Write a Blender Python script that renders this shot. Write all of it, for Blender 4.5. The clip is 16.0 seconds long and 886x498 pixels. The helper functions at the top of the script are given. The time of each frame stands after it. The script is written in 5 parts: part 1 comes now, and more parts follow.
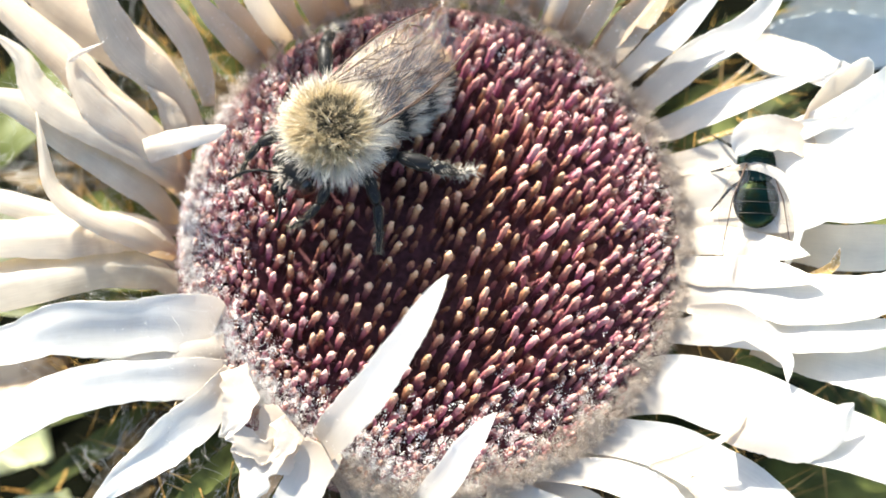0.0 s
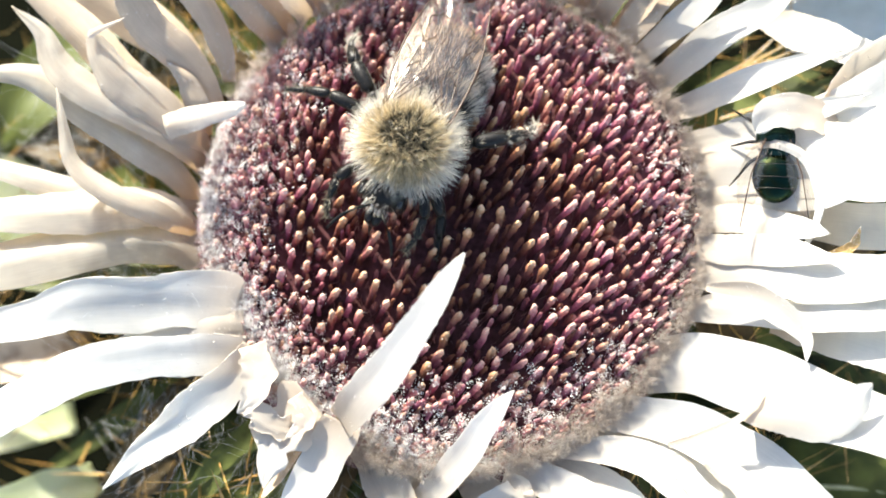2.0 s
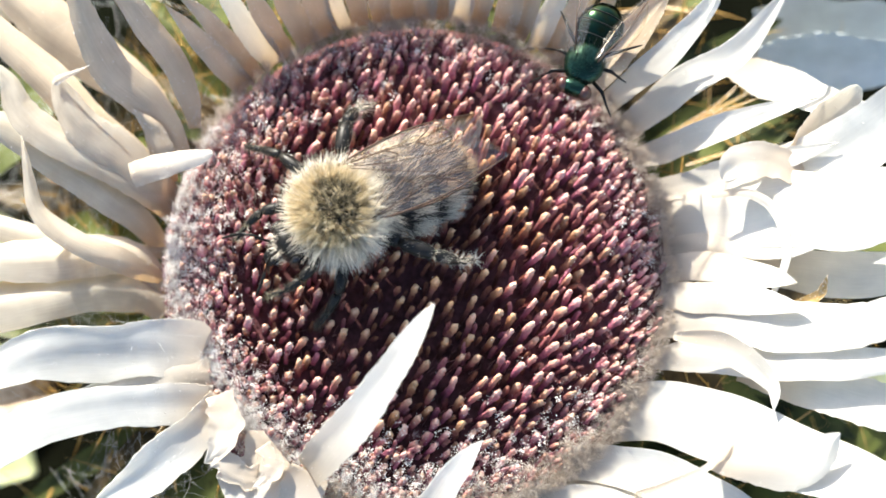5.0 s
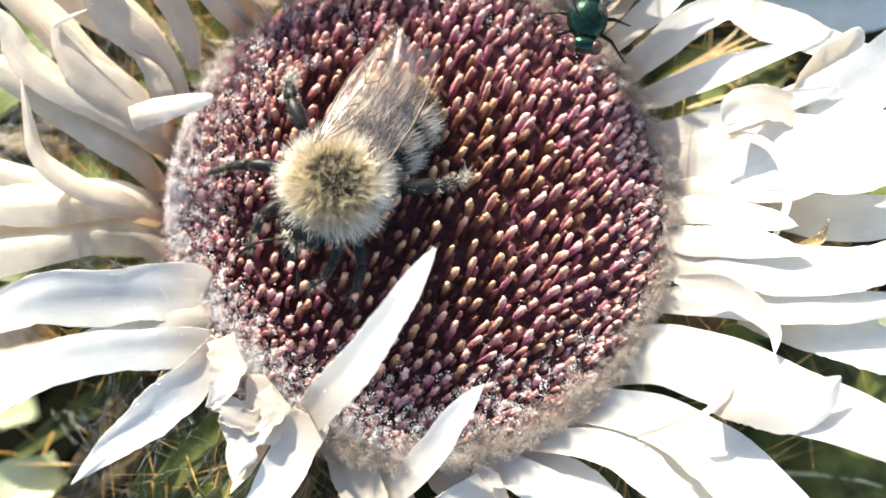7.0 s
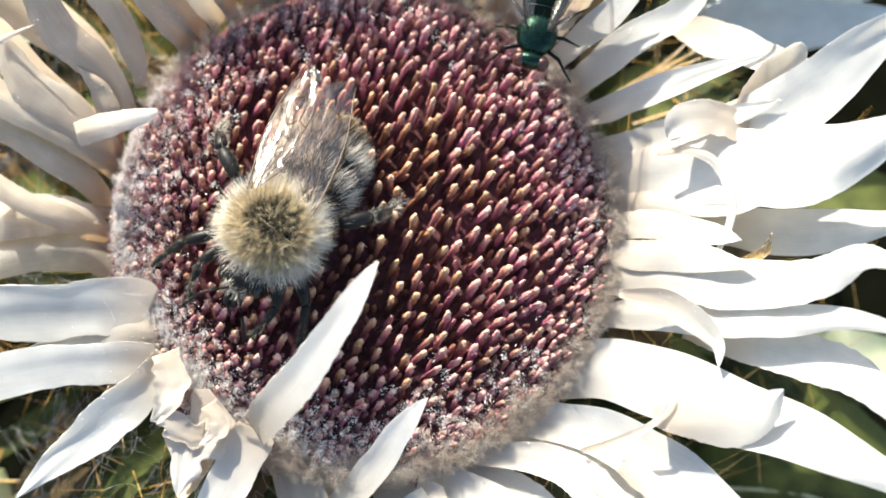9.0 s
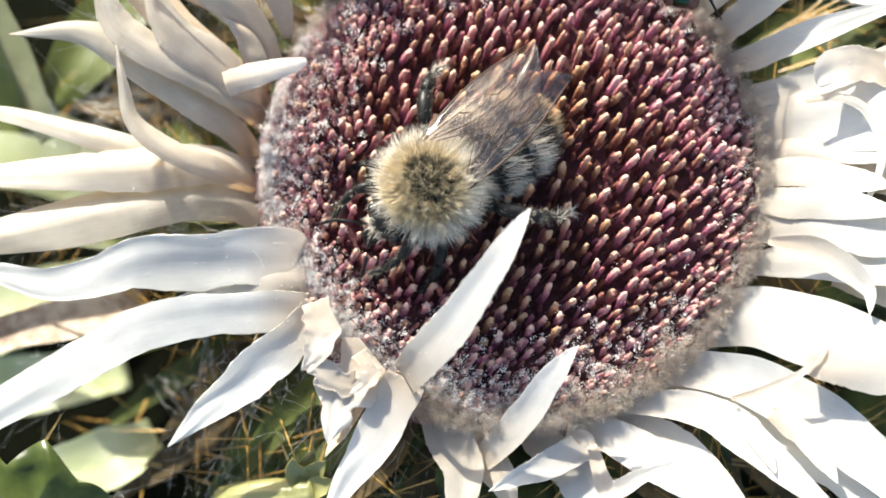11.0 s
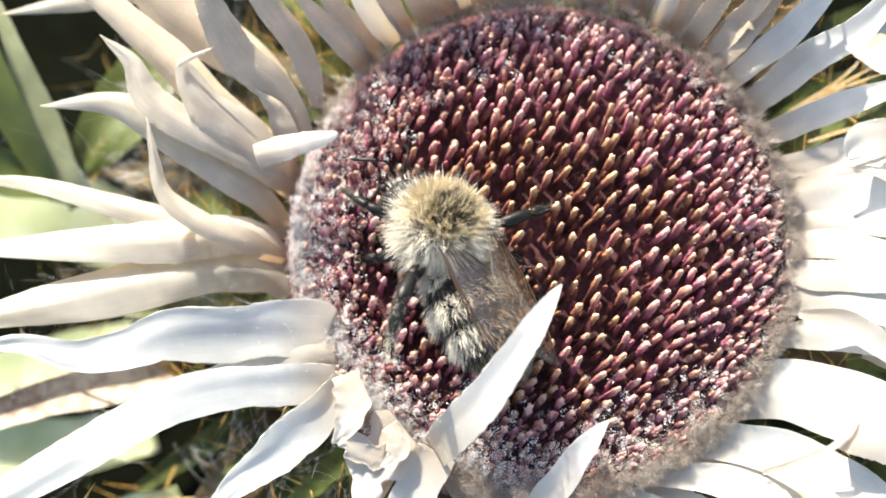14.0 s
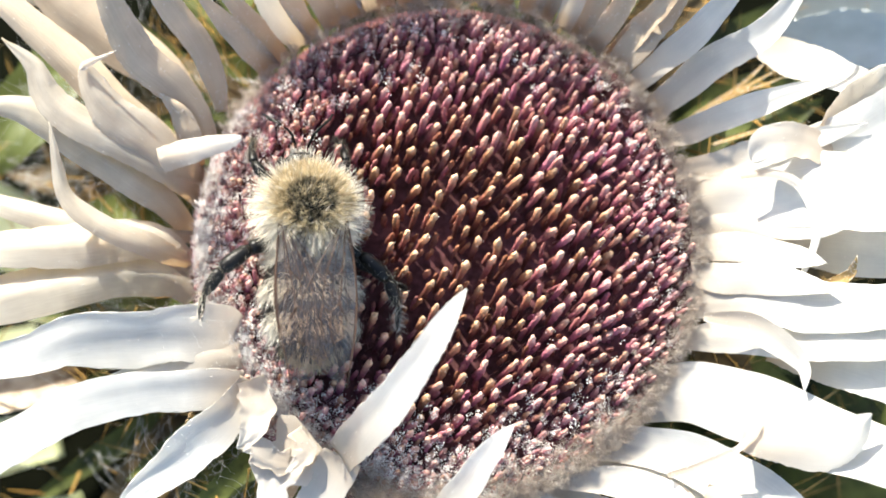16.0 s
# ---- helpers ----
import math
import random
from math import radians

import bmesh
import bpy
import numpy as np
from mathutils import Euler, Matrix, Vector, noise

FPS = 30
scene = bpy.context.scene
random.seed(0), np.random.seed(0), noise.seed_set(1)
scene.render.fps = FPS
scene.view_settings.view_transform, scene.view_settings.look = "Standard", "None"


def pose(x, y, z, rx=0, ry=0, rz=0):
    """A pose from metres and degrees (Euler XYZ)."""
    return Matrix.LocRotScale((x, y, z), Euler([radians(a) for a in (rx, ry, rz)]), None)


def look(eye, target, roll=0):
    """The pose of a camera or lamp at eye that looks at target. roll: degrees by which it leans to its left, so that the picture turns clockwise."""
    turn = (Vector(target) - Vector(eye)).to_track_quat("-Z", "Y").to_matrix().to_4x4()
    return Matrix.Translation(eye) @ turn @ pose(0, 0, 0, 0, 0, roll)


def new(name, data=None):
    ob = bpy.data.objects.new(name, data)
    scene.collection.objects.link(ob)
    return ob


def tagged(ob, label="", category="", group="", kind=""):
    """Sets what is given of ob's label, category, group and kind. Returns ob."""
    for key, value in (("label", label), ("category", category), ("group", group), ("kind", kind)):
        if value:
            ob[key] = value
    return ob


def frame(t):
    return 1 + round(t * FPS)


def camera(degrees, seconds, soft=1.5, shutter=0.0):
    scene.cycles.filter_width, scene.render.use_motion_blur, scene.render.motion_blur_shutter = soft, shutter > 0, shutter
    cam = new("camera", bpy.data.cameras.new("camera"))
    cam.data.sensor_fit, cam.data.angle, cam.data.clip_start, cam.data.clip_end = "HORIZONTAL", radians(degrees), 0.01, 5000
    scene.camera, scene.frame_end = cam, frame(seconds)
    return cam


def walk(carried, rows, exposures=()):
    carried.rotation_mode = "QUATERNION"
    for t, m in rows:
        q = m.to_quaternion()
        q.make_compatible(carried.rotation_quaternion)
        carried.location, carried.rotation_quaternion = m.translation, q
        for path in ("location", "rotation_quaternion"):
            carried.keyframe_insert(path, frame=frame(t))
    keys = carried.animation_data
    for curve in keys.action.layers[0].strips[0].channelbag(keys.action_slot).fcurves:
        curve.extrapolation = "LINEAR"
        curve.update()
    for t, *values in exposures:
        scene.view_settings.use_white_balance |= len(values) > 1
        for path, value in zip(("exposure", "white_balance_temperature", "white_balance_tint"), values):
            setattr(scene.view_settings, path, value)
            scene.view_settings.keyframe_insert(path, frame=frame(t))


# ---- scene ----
MM = 0.001
cam = camera(22.0, 16.0, 1.7)
PATH = [
    (0, 3.824, -31.226, 168.672, 10.285, 0.894, 0.240),
    (0.5, 3.080, -29.239, 169.782, 9.061, 0.177, 0.135),
    (1, 0.753, -29.385, 169.291, 9.605, 1.164, 0.249),
    (1.5, -1.875, -28.641, 169.505, 9.438, 2.456, 0.517),
    (2, 6.222, -29.861, 168.714, 9.271, 2.122, 0.665),
    (2.5, 3.942, -28.182, 169.977, 8.957, -0.713, 0.119),
    (3, 2.984, -29.390, 169.600, 9.711, 0.033, 0.341),
    (3.2, 4.611, -28.559, 169.706, 10.028, 0.558, 0.478),
    (5.3, 3.739, -26.132, 168.874, 8.750, 0.532, 0.325),
    (5.5, 3.718, -26.517, 168.763, 8.354, 0.546, 0.244),
    (6, 1.350, -28.172, 168.894, 8.620, 0.953, 0.205),
    (6.5, 1.421, -25.262, 169.139, 8.371, 1.203, 0.510),
    (7, 3.361, -25.604, 168.962, 7.634, 0.419, 0.308),
    (7.5, 2.885, -25.901, 168.953, 6.815, 1.095, 0.609),
    (8, 4.117, -27.868, 169.220, 6.955, 0.545, 0.351),
    (8.5, 5.147, -26.307, 169.268, 8.033, 0.359, 0.159),
    (9, 6.892, -27.474, 169.118, 8.618, 0.227, 0.205),
    (9.5, 5.791, -26.862, 168.853, 7.705, -0.096, -0.048),
    (10, 2.113, -25.642, 168.893, 6.888, 1.284, 0.198),
    (10.2, 1.580, -29.289, 168.761, 7.902, 1.918, 0.200),
    (12.3, -2.785, -24.227, 169.413, 6.750, 1.961, 0.336),
    (12.5, -3.697, -22.301, 169.440, 6.137, 2.212, 0.342),
    (13, -3.044, -23.863, 169.593, 6.703, 2.688, 0.560),
    (13.5, -2.256, -23.597, 169.563, 7.312, 2.097, 0.267),
    (14, -0.494, -24.260, 169.767, 8.046, 2.235, 0.324),
    (14.5, -0.799, -24.399, 169.482, 8.555, 1.176, 0.378),
    (15, 1.218, -23.037, 168.956, 7.164, 0.964, 0.226),
    (15.5, 2.326, -23.054, 169.056, 7.020, 0.552, 0.176),
    (16, 0.264, -23.238, 169.457, 7.809, 0.157, -0.123),
]
STOPS = [(0.0, 1.70), (1.5, 1.64), (3.0, 1.50), (5.5, 1.48), (7.5, 1.56), (8.5, 1.30), (9.0, 1.25), (10.0, 1.22), (12.5, 1.40), (14.5, 1.46), (16.0, 1.46)]
walk(cam, [(t, pose(x * MM, y * MM, z * MM, a, b, c)) for t, x, y, z, a, b, c in PATH], STOPS)
cam.data.dof.use_dof = True
cam.data.dof.focus_distance = 0.1690
cam.data.dof.aperture_fstop = 19.0

# ---- daylight: clear sky and one high sun ----
SUN_TO = Vector((-0.38, 0.80, 0.42)).normalized()
world = bpy.data.worlds.new("sky")
scene.world = world
world.use_nodes = True
wn = world.node_tree
sky = wn.nodes.new("ShaderNodeTexSky")
sky.sky_type, sky.sun_disc = "NISHITA", False
sky.dust_density, sky.ozone_density = 1.7, 0.85
sky.sun_elevation = math.asin(SUN_TO.z)
sky.sun_rotation = math.atan2(SUN_TO.x, SUN_TO.y)
wn.links.new(sky.outputs[0], wn.nodes["Background"].inputs[0])
wn.nodes["Background"].inputs[1].default_value = 0.138
sun = new("sun", bpy.data.lights.new("sun", "SUN"))
sun.data.energy, sun.data.angle, sun.data.color = 5.0, radians(0.55), (1.0, 0.965, 0.85)
sun.matrix_world = look(SUN_TO, (0, 0, 0))


# ---- materials ----
def material(name, colour, rough=0.6, metal=0.0, bump=0.0, scale=1500, spread=0.25, coord="Object", stretch=(1, 1, 1), through_light=0.0,
             tint=None, gloss=0.5, detail=4.0, random_by="", vary=0.0, coat=0.0, glow=None, base_tone=None):
    """A procedural surface: colour varied at two scales, relief, and, for thin leaves, light that shines through."""
    m = bpy.data.materials.new(name)
    m.use_nodes = True
    nt = m.node_tree
    N, L = nt.nodes, nt.links
    b = N["Principled BSDF"]
    b.inputs["Roughness"].default_value, b.inputs["Metallic"].default_value = rough, metal
    b.inputs["Specular IOR Level"].default_value = gloss
    b.inputs["Coat Weight"].default_value = coat
    tc = N.new("ShaderNodeTexCoord")
    mp = N.new("ShaderNodeMapping")
    mp.inputs["Scale"].default_value = stretch
    L.new(tc.outputs[coord], mp.inputs[0])
    fine, broad = N.new("ShaderNodeTexNoise"), N.new("ShaderNodeTexNoise")
    for n, s in ((fine, scale), (broad, scale * 0.12)):
        n.inputs["Scale"].default_value, n.inputs["Detail"].default_value = s, detail
        L.new(mp.outputs[0] if n is fine or coord != "UV" else tc.outputs["UV"], n.inputs["Vector"])
    if coord == "UV":
        broad.inputs["Scale"].default_value = 1.1
    mul = N.new("ShaderNodeMath")
    mul.operation = "MULTIPLY_ADD"
    mul.inputs[1].default_value, mul.inputs[2].default_value = (0.3, 0.0) if coord == "UV" else (0.55, 0.0)
    L.new(fine.outputs[0], mul.inputs[0])
    add = N.new("ShaderNodeMath")
    add.operation = "MULTIPLY_ADD"
    add.inputs[1].default_value = 0.7 if coord == "UV" else 0.45
    L.new(broad.outputs[0], add.inputs[0])
    L.new(mul.outputs[0], add.inputs[2])
    ramp = N.new("ShaderNodeValToRGB")
    c = Vector(colour)
    d = Vector(tint) if tint else c * (1 - spread)
    ramp.color_ramp.elements[0].position, ramp.color_ramp.elements[1].position = 0.36, 0.62
    ramp.color_ramp.elements[0].color, ramp.color_ramp.elements[1].color = (*d, 1), (*c, 1)
    L.new(add.outputs[0], ramp.inputs[0])
    out = ramp.outputs[0]
    if random_by:
        src = N.new("ShaderNodeObjectInfo").outputs["Random"] if random_by == "object" else N.new("ShaderNodeNewGeometry").outputs["Random Per Island"]
        hsv = N.new("ShaderNodeHueSaturation")
        rng = N.new("ShaderNodeMapRange")
        rng.inputs["To Min"].default_value, rng.inputs["To Max"].default_value = 1 - vary, 1 + vary
        L.new(src, rng.inputs["Value"])
        L.new(rng.outputs[0], hsv.inputs["Value"])
        L.new(out, hsv.inputs["Color"])
        out = hsv.outputs[0]
    if base_tone:
        sep, far, fade = N.new("ShaderNodeSeparateXYZ"), N.new("ShaderNodeMapRange"), N.new("ShaderNodeMix")
        L.new(tc.outputs["UV"], sep.inputs[0])
        far.inputs["From Min"].default_value, far.inputs["From Max"].default_value = 0.2, 2.6
        far.inputs["To Min"].default_value, far.inputs["To Max"].default_value = 0.85, 0.0
        L.new(sep.outputs["Y"], far.inputs["Value"])
        fade.data_type = "RGBA"
        fade.inputs["B"].default_value = (*base_tone, 1)
        L.new(far.outputs[0], fade.inputs["Factor"])
        L.new(out, fade.inputs["A"])
        out = fade.outputs["Result"]
    L.new(out, b.inputs["Base Color"])
    if bump:
        bn = N.new("ShaderNodeBump")
        bn.inputs["Strength"].default_value, bn.inputs["Distance"].default_value = bump, 0.00015
        L.new(fine.outputs[0], bn.inputs["Height"])
        L.new(bn.outputs[0], b.inputs["Normal"])
    if through_light:
        tr, mix = N.new("ShaderNodeBsdfTranslucent"), N.new("ShaderNodeMixShader")
        if glow:
            warm = N.new("ShaderNodeMix")
            warm.data_type, warm.blend_type = "RGBA", "MULTIPLY"
            warm.inputs["Factor"].default_value, warm.inputs["B"].default_value = 1.0, (*glow, 1)
            L.new(out, warm.inputs["A"])
            L.new(warm.outputs["Result"], tr.inputs["Color"])
        else:
            L.new(out, tr.inputs["Color"])
        mix.inputs[0].default_value = through_light
        L.new(b.outputs[0], mix.inputs[1])
        L.new(tr.outputs[0], mix.inputs[2])
        L.new(mix.outputs[0], N["Material Output"].inputs["Surface"])
    return m


def floret_material(name, random_by):
    """Dark purple tube, paler bulb: orange-tan in the middle of the disc, pink towards its rim."""
    m = bpy.data.materials.new(name)
    m.use_nodes = True
    N, L = m.node_tree.nodes, m.node_tree.links
    b = N["Principled BSDF"]
    b.inputs["Roughness"].default_value = 0.8
    b.inputs["Specular IOR Level"].default_value = 0.1
    b.inputs["Subsurface Weight"].default_value = 0.0
    at = N.new("ShaderNodeAttribute")
    at.attribute_name = "along"
    inner, outer = N.new("ShaderNodeValToRGB"), N.new("ShaderNodeValToRGB")
    for rampn, cols in ((inner, ((0, (0.10, 0.038, 0.028)), (0.40, (0.22, 0.08, 0.06)), (0.64, (0.36, 0.155, 0.085)), (0.84, (0.60, 0.32, 0.17)), (1.0, (0.80, 0.53, 0.32)))),
                        (outer, ((0, (0.11, 0.032, 0.052)), (0.40, (0.31, 0.088, 0.15)), (0.64, (0.44, 0.17, 0.205)), (0.84, (0.57, 0.285, 0.27)), (1.0, (0.72, 0.46, 0.38))))):
        while len(rampn.color_ramp.elements) < len(cols):
            rampn.color_ramp.elements.new(0.5)
        for e, (p, c) in zip(rampn.color_ramp.elements, cols):
            e.position, e.color = p, (*c, 1)
        L.new(at.outputs["Fac"], rampn.inputs[0])
    geo = N.new("ShaderNodeNewGeometry")
    ln = N.new("ShaderNodeVectorMath")
    ln.operation = "LENGTH"
    L.new(geo.outputs["Position"], ln.inputs[0])
    rnd = N.new("ShaderNodeObjectInfo").outputs["Random"] if random_by == "object" else geo.outputs["Random Per Island"]
    jit = N.new("ShaderNodeMath")
    jit.operation = "MULTIPLY_ADD"
    jit.inputs[1].default_value = 0.011
    L.new(rnd, jit.inputs[0])
    L.new(ln.outputs["Value"], jit.inputs[2])
    rng = N.new("ShaderNodeMapRange")
    rng.inputs["From Min"].default_value, rng.inputs["From Max"].default_value = 0.0120, 0.0215
    L.new(jit.outputs[0], rng.inputs["Value"])
    mix = N.new("ShaderNodeMix")
    mix.data_type = "RGBA"
    L.new(rng.outputs[0], mix.inputs["Factor"])
    L.new(inner.outputs[0], mix.inputs["A"])
    L.new(outer.outputs[0], mix.inputs["B"])
    hsv = N.new("ShaderNodeHueSaturation")
    var = N.new("ShaderNodeMapRange")
    var.inputs["To Min"].default_value, var.inputs["To Max"].default_value = 0.70, 1.22
    L.new(rnd, var.inputs["Value"])
    speck, dull = N.new("ShaderNodeTexNoise"), N.new("ShaderNodeMath")
    speck.inputs["Scale"].default_value, speck.inputs["Detail"].default_value = 4200, 3.0
    dull.operation = "MULTIPLY_ADD"
    dull.inputs[1].default_value = 1.1
    L.new(speck.outputs[0], dull.inputs[0])
    dull.inputs[2].default_value = 0.42
    tone = N.new("ShaderNodeMath")
    tone.operation = "MULTIPLY"
    L.new(var.outputs[0], tone.inputs[0])
    L.new(dull.outputs[0], tone.inputs[1])
    L.new(tone.outputs[0], hsv.inputs["Value"])
    L.new(mix.outputs["Result"], hsv.inputs["Color"])
    L.new(hsv.outputs[0], b.inputs["Base Color"])
    nz, bn = N.new("ShaderNodeTexNoise"), N.new("ShaderNodeBump")
    nz.inputs["Scale"].default_value = 6000
    bn.inputs["Strength"].default_value, bn.inputs["Distance"].default_value = 1.0, 0.00025
    tc = N.new("ShaderNodeTexCoord")
    L.new(tc.outputs["Object"], nz.inputs["Vector"])
    L.new(tc.outputs["Object"], speck.inputs["Vector"])
    L.new(nz.outputs[0], bn.inputs["Height"])
    L.new(bn.outputs[0], b.inputs["Normal"])
    return m


def wing_material(name, brown, clear):
    """Thin clear membrane with a brown cast and crinkled gloss."""
    m = bpy.data.materials.new(name)
    m.use_nodes = True
    N, L = m.node_tree.nodes, m.node_tree.links
    out = N["Material Output"]
    N.remove(N["Principled BSDF"])
    tr, gl, df = N.new("ShaderNodeBsdfTransparent"), N.new("ShaderNodeBsdfGlossy"), N.new("ShaderNodeBsdfDiffuse")
    smoke, at = N.new("ShaderNodeValToRGB"), N.new("ShaderNodeAttribute")
    at.attribute_name = "along"
    smoke.color_ramp.elements[0].position, smoke.color_ramp.elements[0].color = 0.45, (0.95, 0.91, 0.86, 1)
    smoke.color_ramp.elements[1].position, smoke.color_ramp.elements[1].color = 0.95, (0.80, 0.67, 0.57, 1)
    L.new(at.outputs["Fac"], smoke.inputs[0])
    L.new(smoke.outputs[0], tr.inputs[0])
    df.inputs[0].default_value = (*brown, 1)
    gl.inputs[0].default_value = (1.0, 0.98, 0.96, 1)
    gl.inputs["Roughness"].default_value = 0.11
    a, b = N.new("ShaderNodeMixShader"), N.new("ShaderNodeMixShader")
    a.inputs[0].default_value = clear
    L.new(df.outputs[0], a.inputs[1])
    L.new(tr.outputs[0], a.inputs[2])
    b.inputs[0].default_value = 0.065
    L.new(a.outputs[0], b.inputs[1])
    L.new(gl.outputs[0], b.inputs[2])
    L.new(b.outputs[0], out.inputs["Surface"])
    tc, mp, nz, bn = N.new("ShaderNodeTexCoord"), N.new("ShaderNodeMapping"), N.new("ShaderNodeTexNoise"), N.new("ShaderNodeBump")
    mp.inputs["Scale"].default_value = (1.5, 0.42, 1)
    mp.inputs["Rotation"].default_value = (0, 0, 0.3)
    nz.inputs["Scale"].default_value, nz.inputs["Detail"].default_value = 1050, 2.0
    bn.inputs["Strength"].default_value, bn.inputs["Distance"].default_value = 1.0, 0.00016
    L.new(tc.outputs["Object"], mp.inputs[0])
    L.new(mp.outputs[0], nz.inputs["Vector"])
    L.new(nz.outputs[0], bn.inputs["Height"])
    for s in (gl, df):
        L.new(bn.outputs[0], s.inputs["Normal"])
    return m


# soil painted near-black in place of the shade that lies on it
SOIL = material("shaded_soil", (0.005, 0.006, 0.003), 0.95, scale=400, bump=0.6, tint=(0.003, 0.0032, 0.0015), gloss=0.03)
BRACT = material("silvery_bract", (0.92, 0.91, 0.875), 0.5, bump=0.06, scale=26, stretch=(1.0, 0.05, 1), coord="UV", tint=(0.79, 0.785, 0.76), through_light=0.58, random_by="object", vary=0.05, gloss=0.35, glow=(1.0, 0.98, 0.94), base_tone=(0.66, 0.57, 0.46))
# grey, nearly opaque copy of the bract: its shade is put into the colour
BRACT_SHADE = material("shaded_bract", (0.58, 0.62, 0.62), 0.5, bump=0.1, scale=26, stretch=(1.0, 0.05, 1), coord="UV", tint=(0.46, 0.50, 0.50), through_light=0.08, gloss=0.35)
BRACT_BUFF = material("buff_bract", (0.71, 0.59, 0.44), 0.5, bump=0.3, scale=26, stretch=(1.0, 0.05, 1), coord="UV", tint=(0.56, 0.45, 0.33), through_light=0.32, gloss=0.35, glow=(1.0, 0.92, 0.78), base_tone=(0.50, 0.40, 0.29))
BRACT_CREAM = material("cream_bract", (0.88, 0.845, 0.775), 0.5, bump=0.12, scale=26, stretch=(1.0, 0.05, 1), coord="UV", tint=(0.70, 0.655, 0.58), through_light=0.66, random_by="object", vary=0.06, gloss=0.35, glow=(1.0, 0.93, 0.80), base_tone=(0.60, 0.50, 0.38))
STRAW = material("dry_straw", (0.62, 0.45, 0.20), 0.6, bump=0.3, scale=1500, tint=(0.40, 0.24, 0.08), through_light=0.2, random_by="island", vary=0.3)
FLORET = floret_material("floret_single", "object")
FLORETS = floret_material("floret_mass", "island")
RECEPTACLE = material("purple_receptacle", (0.125, 0.050, 0.055), 0.8, scale=1500, bump=0.8, tint=(0.045, 0.018, 0.014), gloss=0.1)
BRISTLE = material("maroon_bristle", (0.26, 0.12, 0.09), 0.5, scale=3000, tint=(0.15, 0.05, 0.05), random_by="island", vary=0.5)
MAUVE_FUZZ = material("mauve_fuzz", (0.56, 0.42, 0.44), 0.5, scale=420, tint=(0.34, 0.17, 0.22), random_by="island", vary=0.3, through_light=0.4)
DEAD_SCALE = material("dead_scale", (0.10, 0.068, 0.03), 0.7, bump=0.9, scale=900, tint=(0.025, 0.02, 0.009), gloss=0.2)
FUZZ = material("grey_mauve_fuzz", (0.53, 0.47, 0.41), 0.5, scale=420, tint=(0.40, 0.33, 0.27), random_by="island", vary=0.22, through_light=0.5)
GRAIN = material("white_pollen", (0.86, 0.80, 0.74), 0.5, scale=6000, spread=0.15)
DOWN = material("white_down", (0.86, 0.83, 0.81), 0.5, scale=3000, spread=0.2, random_by="island", vary=0.25, through_light=0.4)
GREEN = material("leaf_green", (0.12, 0.145, 0.032), 0.45, bump=0.35, scale=300, tint=(0.06, 0.08, 0.018), through_light=0.3)
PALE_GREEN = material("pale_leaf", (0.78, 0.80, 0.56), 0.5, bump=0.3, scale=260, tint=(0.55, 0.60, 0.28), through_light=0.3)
STALK = material("juicy_stalk", (0.26, 0.25, 0.10), 0.4, bump=0.35, scale=350, tint=(0.15, 0.16, 0.05), through_light=0.1)
DRY_BLADE = material("dry_grass_blade", (0.33, 0.34, 0.19), 0.6, bump=0.3, scale=500, tint=(0.21, 0.23, 0.11), through_light=0.2)
SPINY_GREEN = material("spiny_leaf_green", (0.11, 0.14, 0.022), 0.3, bump=0.5, scale=500, tint=(0.04, 0.06, 0.009), through_light=0.25)
RIB = material("leaf_rib", (0.55, 0.58, 0.36), 0.5, scale=900, spread=0.3, through_light=0.15)
DARK_GREEN = material("shaded_leaf", (0.13, 0.15, 0.04), 0.5, bump=0.9, scale=420, tint=(0.018, 0.024, 0.007), through_light=0.2, gloss=0.2)
BROWN_LEAF = material("withered_leaf", (0.60, 0.50, 0.38), 0.6, bump=0.5, scale=900, tint=(0.22, 0.13, 0.075), through_light=0.2)
WEB = material("cobweb_hair", (0.78, 0.80, 0.80), 0.35, scale=3000, spread=0.3, random_by="island", vary=0.3, through_light=0.3)
SPINE = material("golden_spine", (0.55, 0.34, 0.09), 0.4, scale=2500, tint=(0.26, 0.13, 0.03), random_by="island", vary=0.35)
FUR_BUFF = material("buff_fur", (0.63, 0.53, 0.35), 0.4, scale=4000, spread=0.12, random_by="island", vary=0.38, through_light=0.35)
FUR_PALE = material("pale_fur", (0.79, 0.735, 0.63), 0.38, scale=4000, spread=0.1, random_by="island", vary=0.3, through_light=0.35)
FUR_DARK = material("dark_fur", (0.17, 0.145, 0.095), 0.35, scale=4000, spread=0.4, random_by="island", vary=0.5)
FUR_BLACK = material("black_fur", (0.035, 0.03, 0.026), 0.35, scale=4000, spread=0.3, random_by="island", vary=0.4)
CHITIN = material("black_chitin", (0.012, 0.011, 0.010), 0.38, bump=0.25, scale=5000, spread=0.5, gloss=0.22)
EYE = material("compound_eye", (0.02, 0.017, 0.016), 0.16, bump=0.2, scale=12000, spread=0.3)
WING = wing_material("wing_membrane", (0.40, 0.28, 0.17), 0.965)
FLYWING = wing_material("fly_wing_membrane", (0.30, 0.28, 0.26), 0.93)
VEIN = material("wing_vein", (0.07, 0.035, 0.018), 0.4, scale=4000, spread=0.3)
FLY_GREEN = material("metallic_green", (0.012, 0.034, 0.022), 0.16, 1.0, bump=0.3, scale=1300, tint=(0.035, 0.032, 0.008))
FLY_DARK = material("dark_teal_chitin", (0.014, 0.044, 0.030), 0.2, 0.8, bump=0.3, scale=4500, spread=0.5)
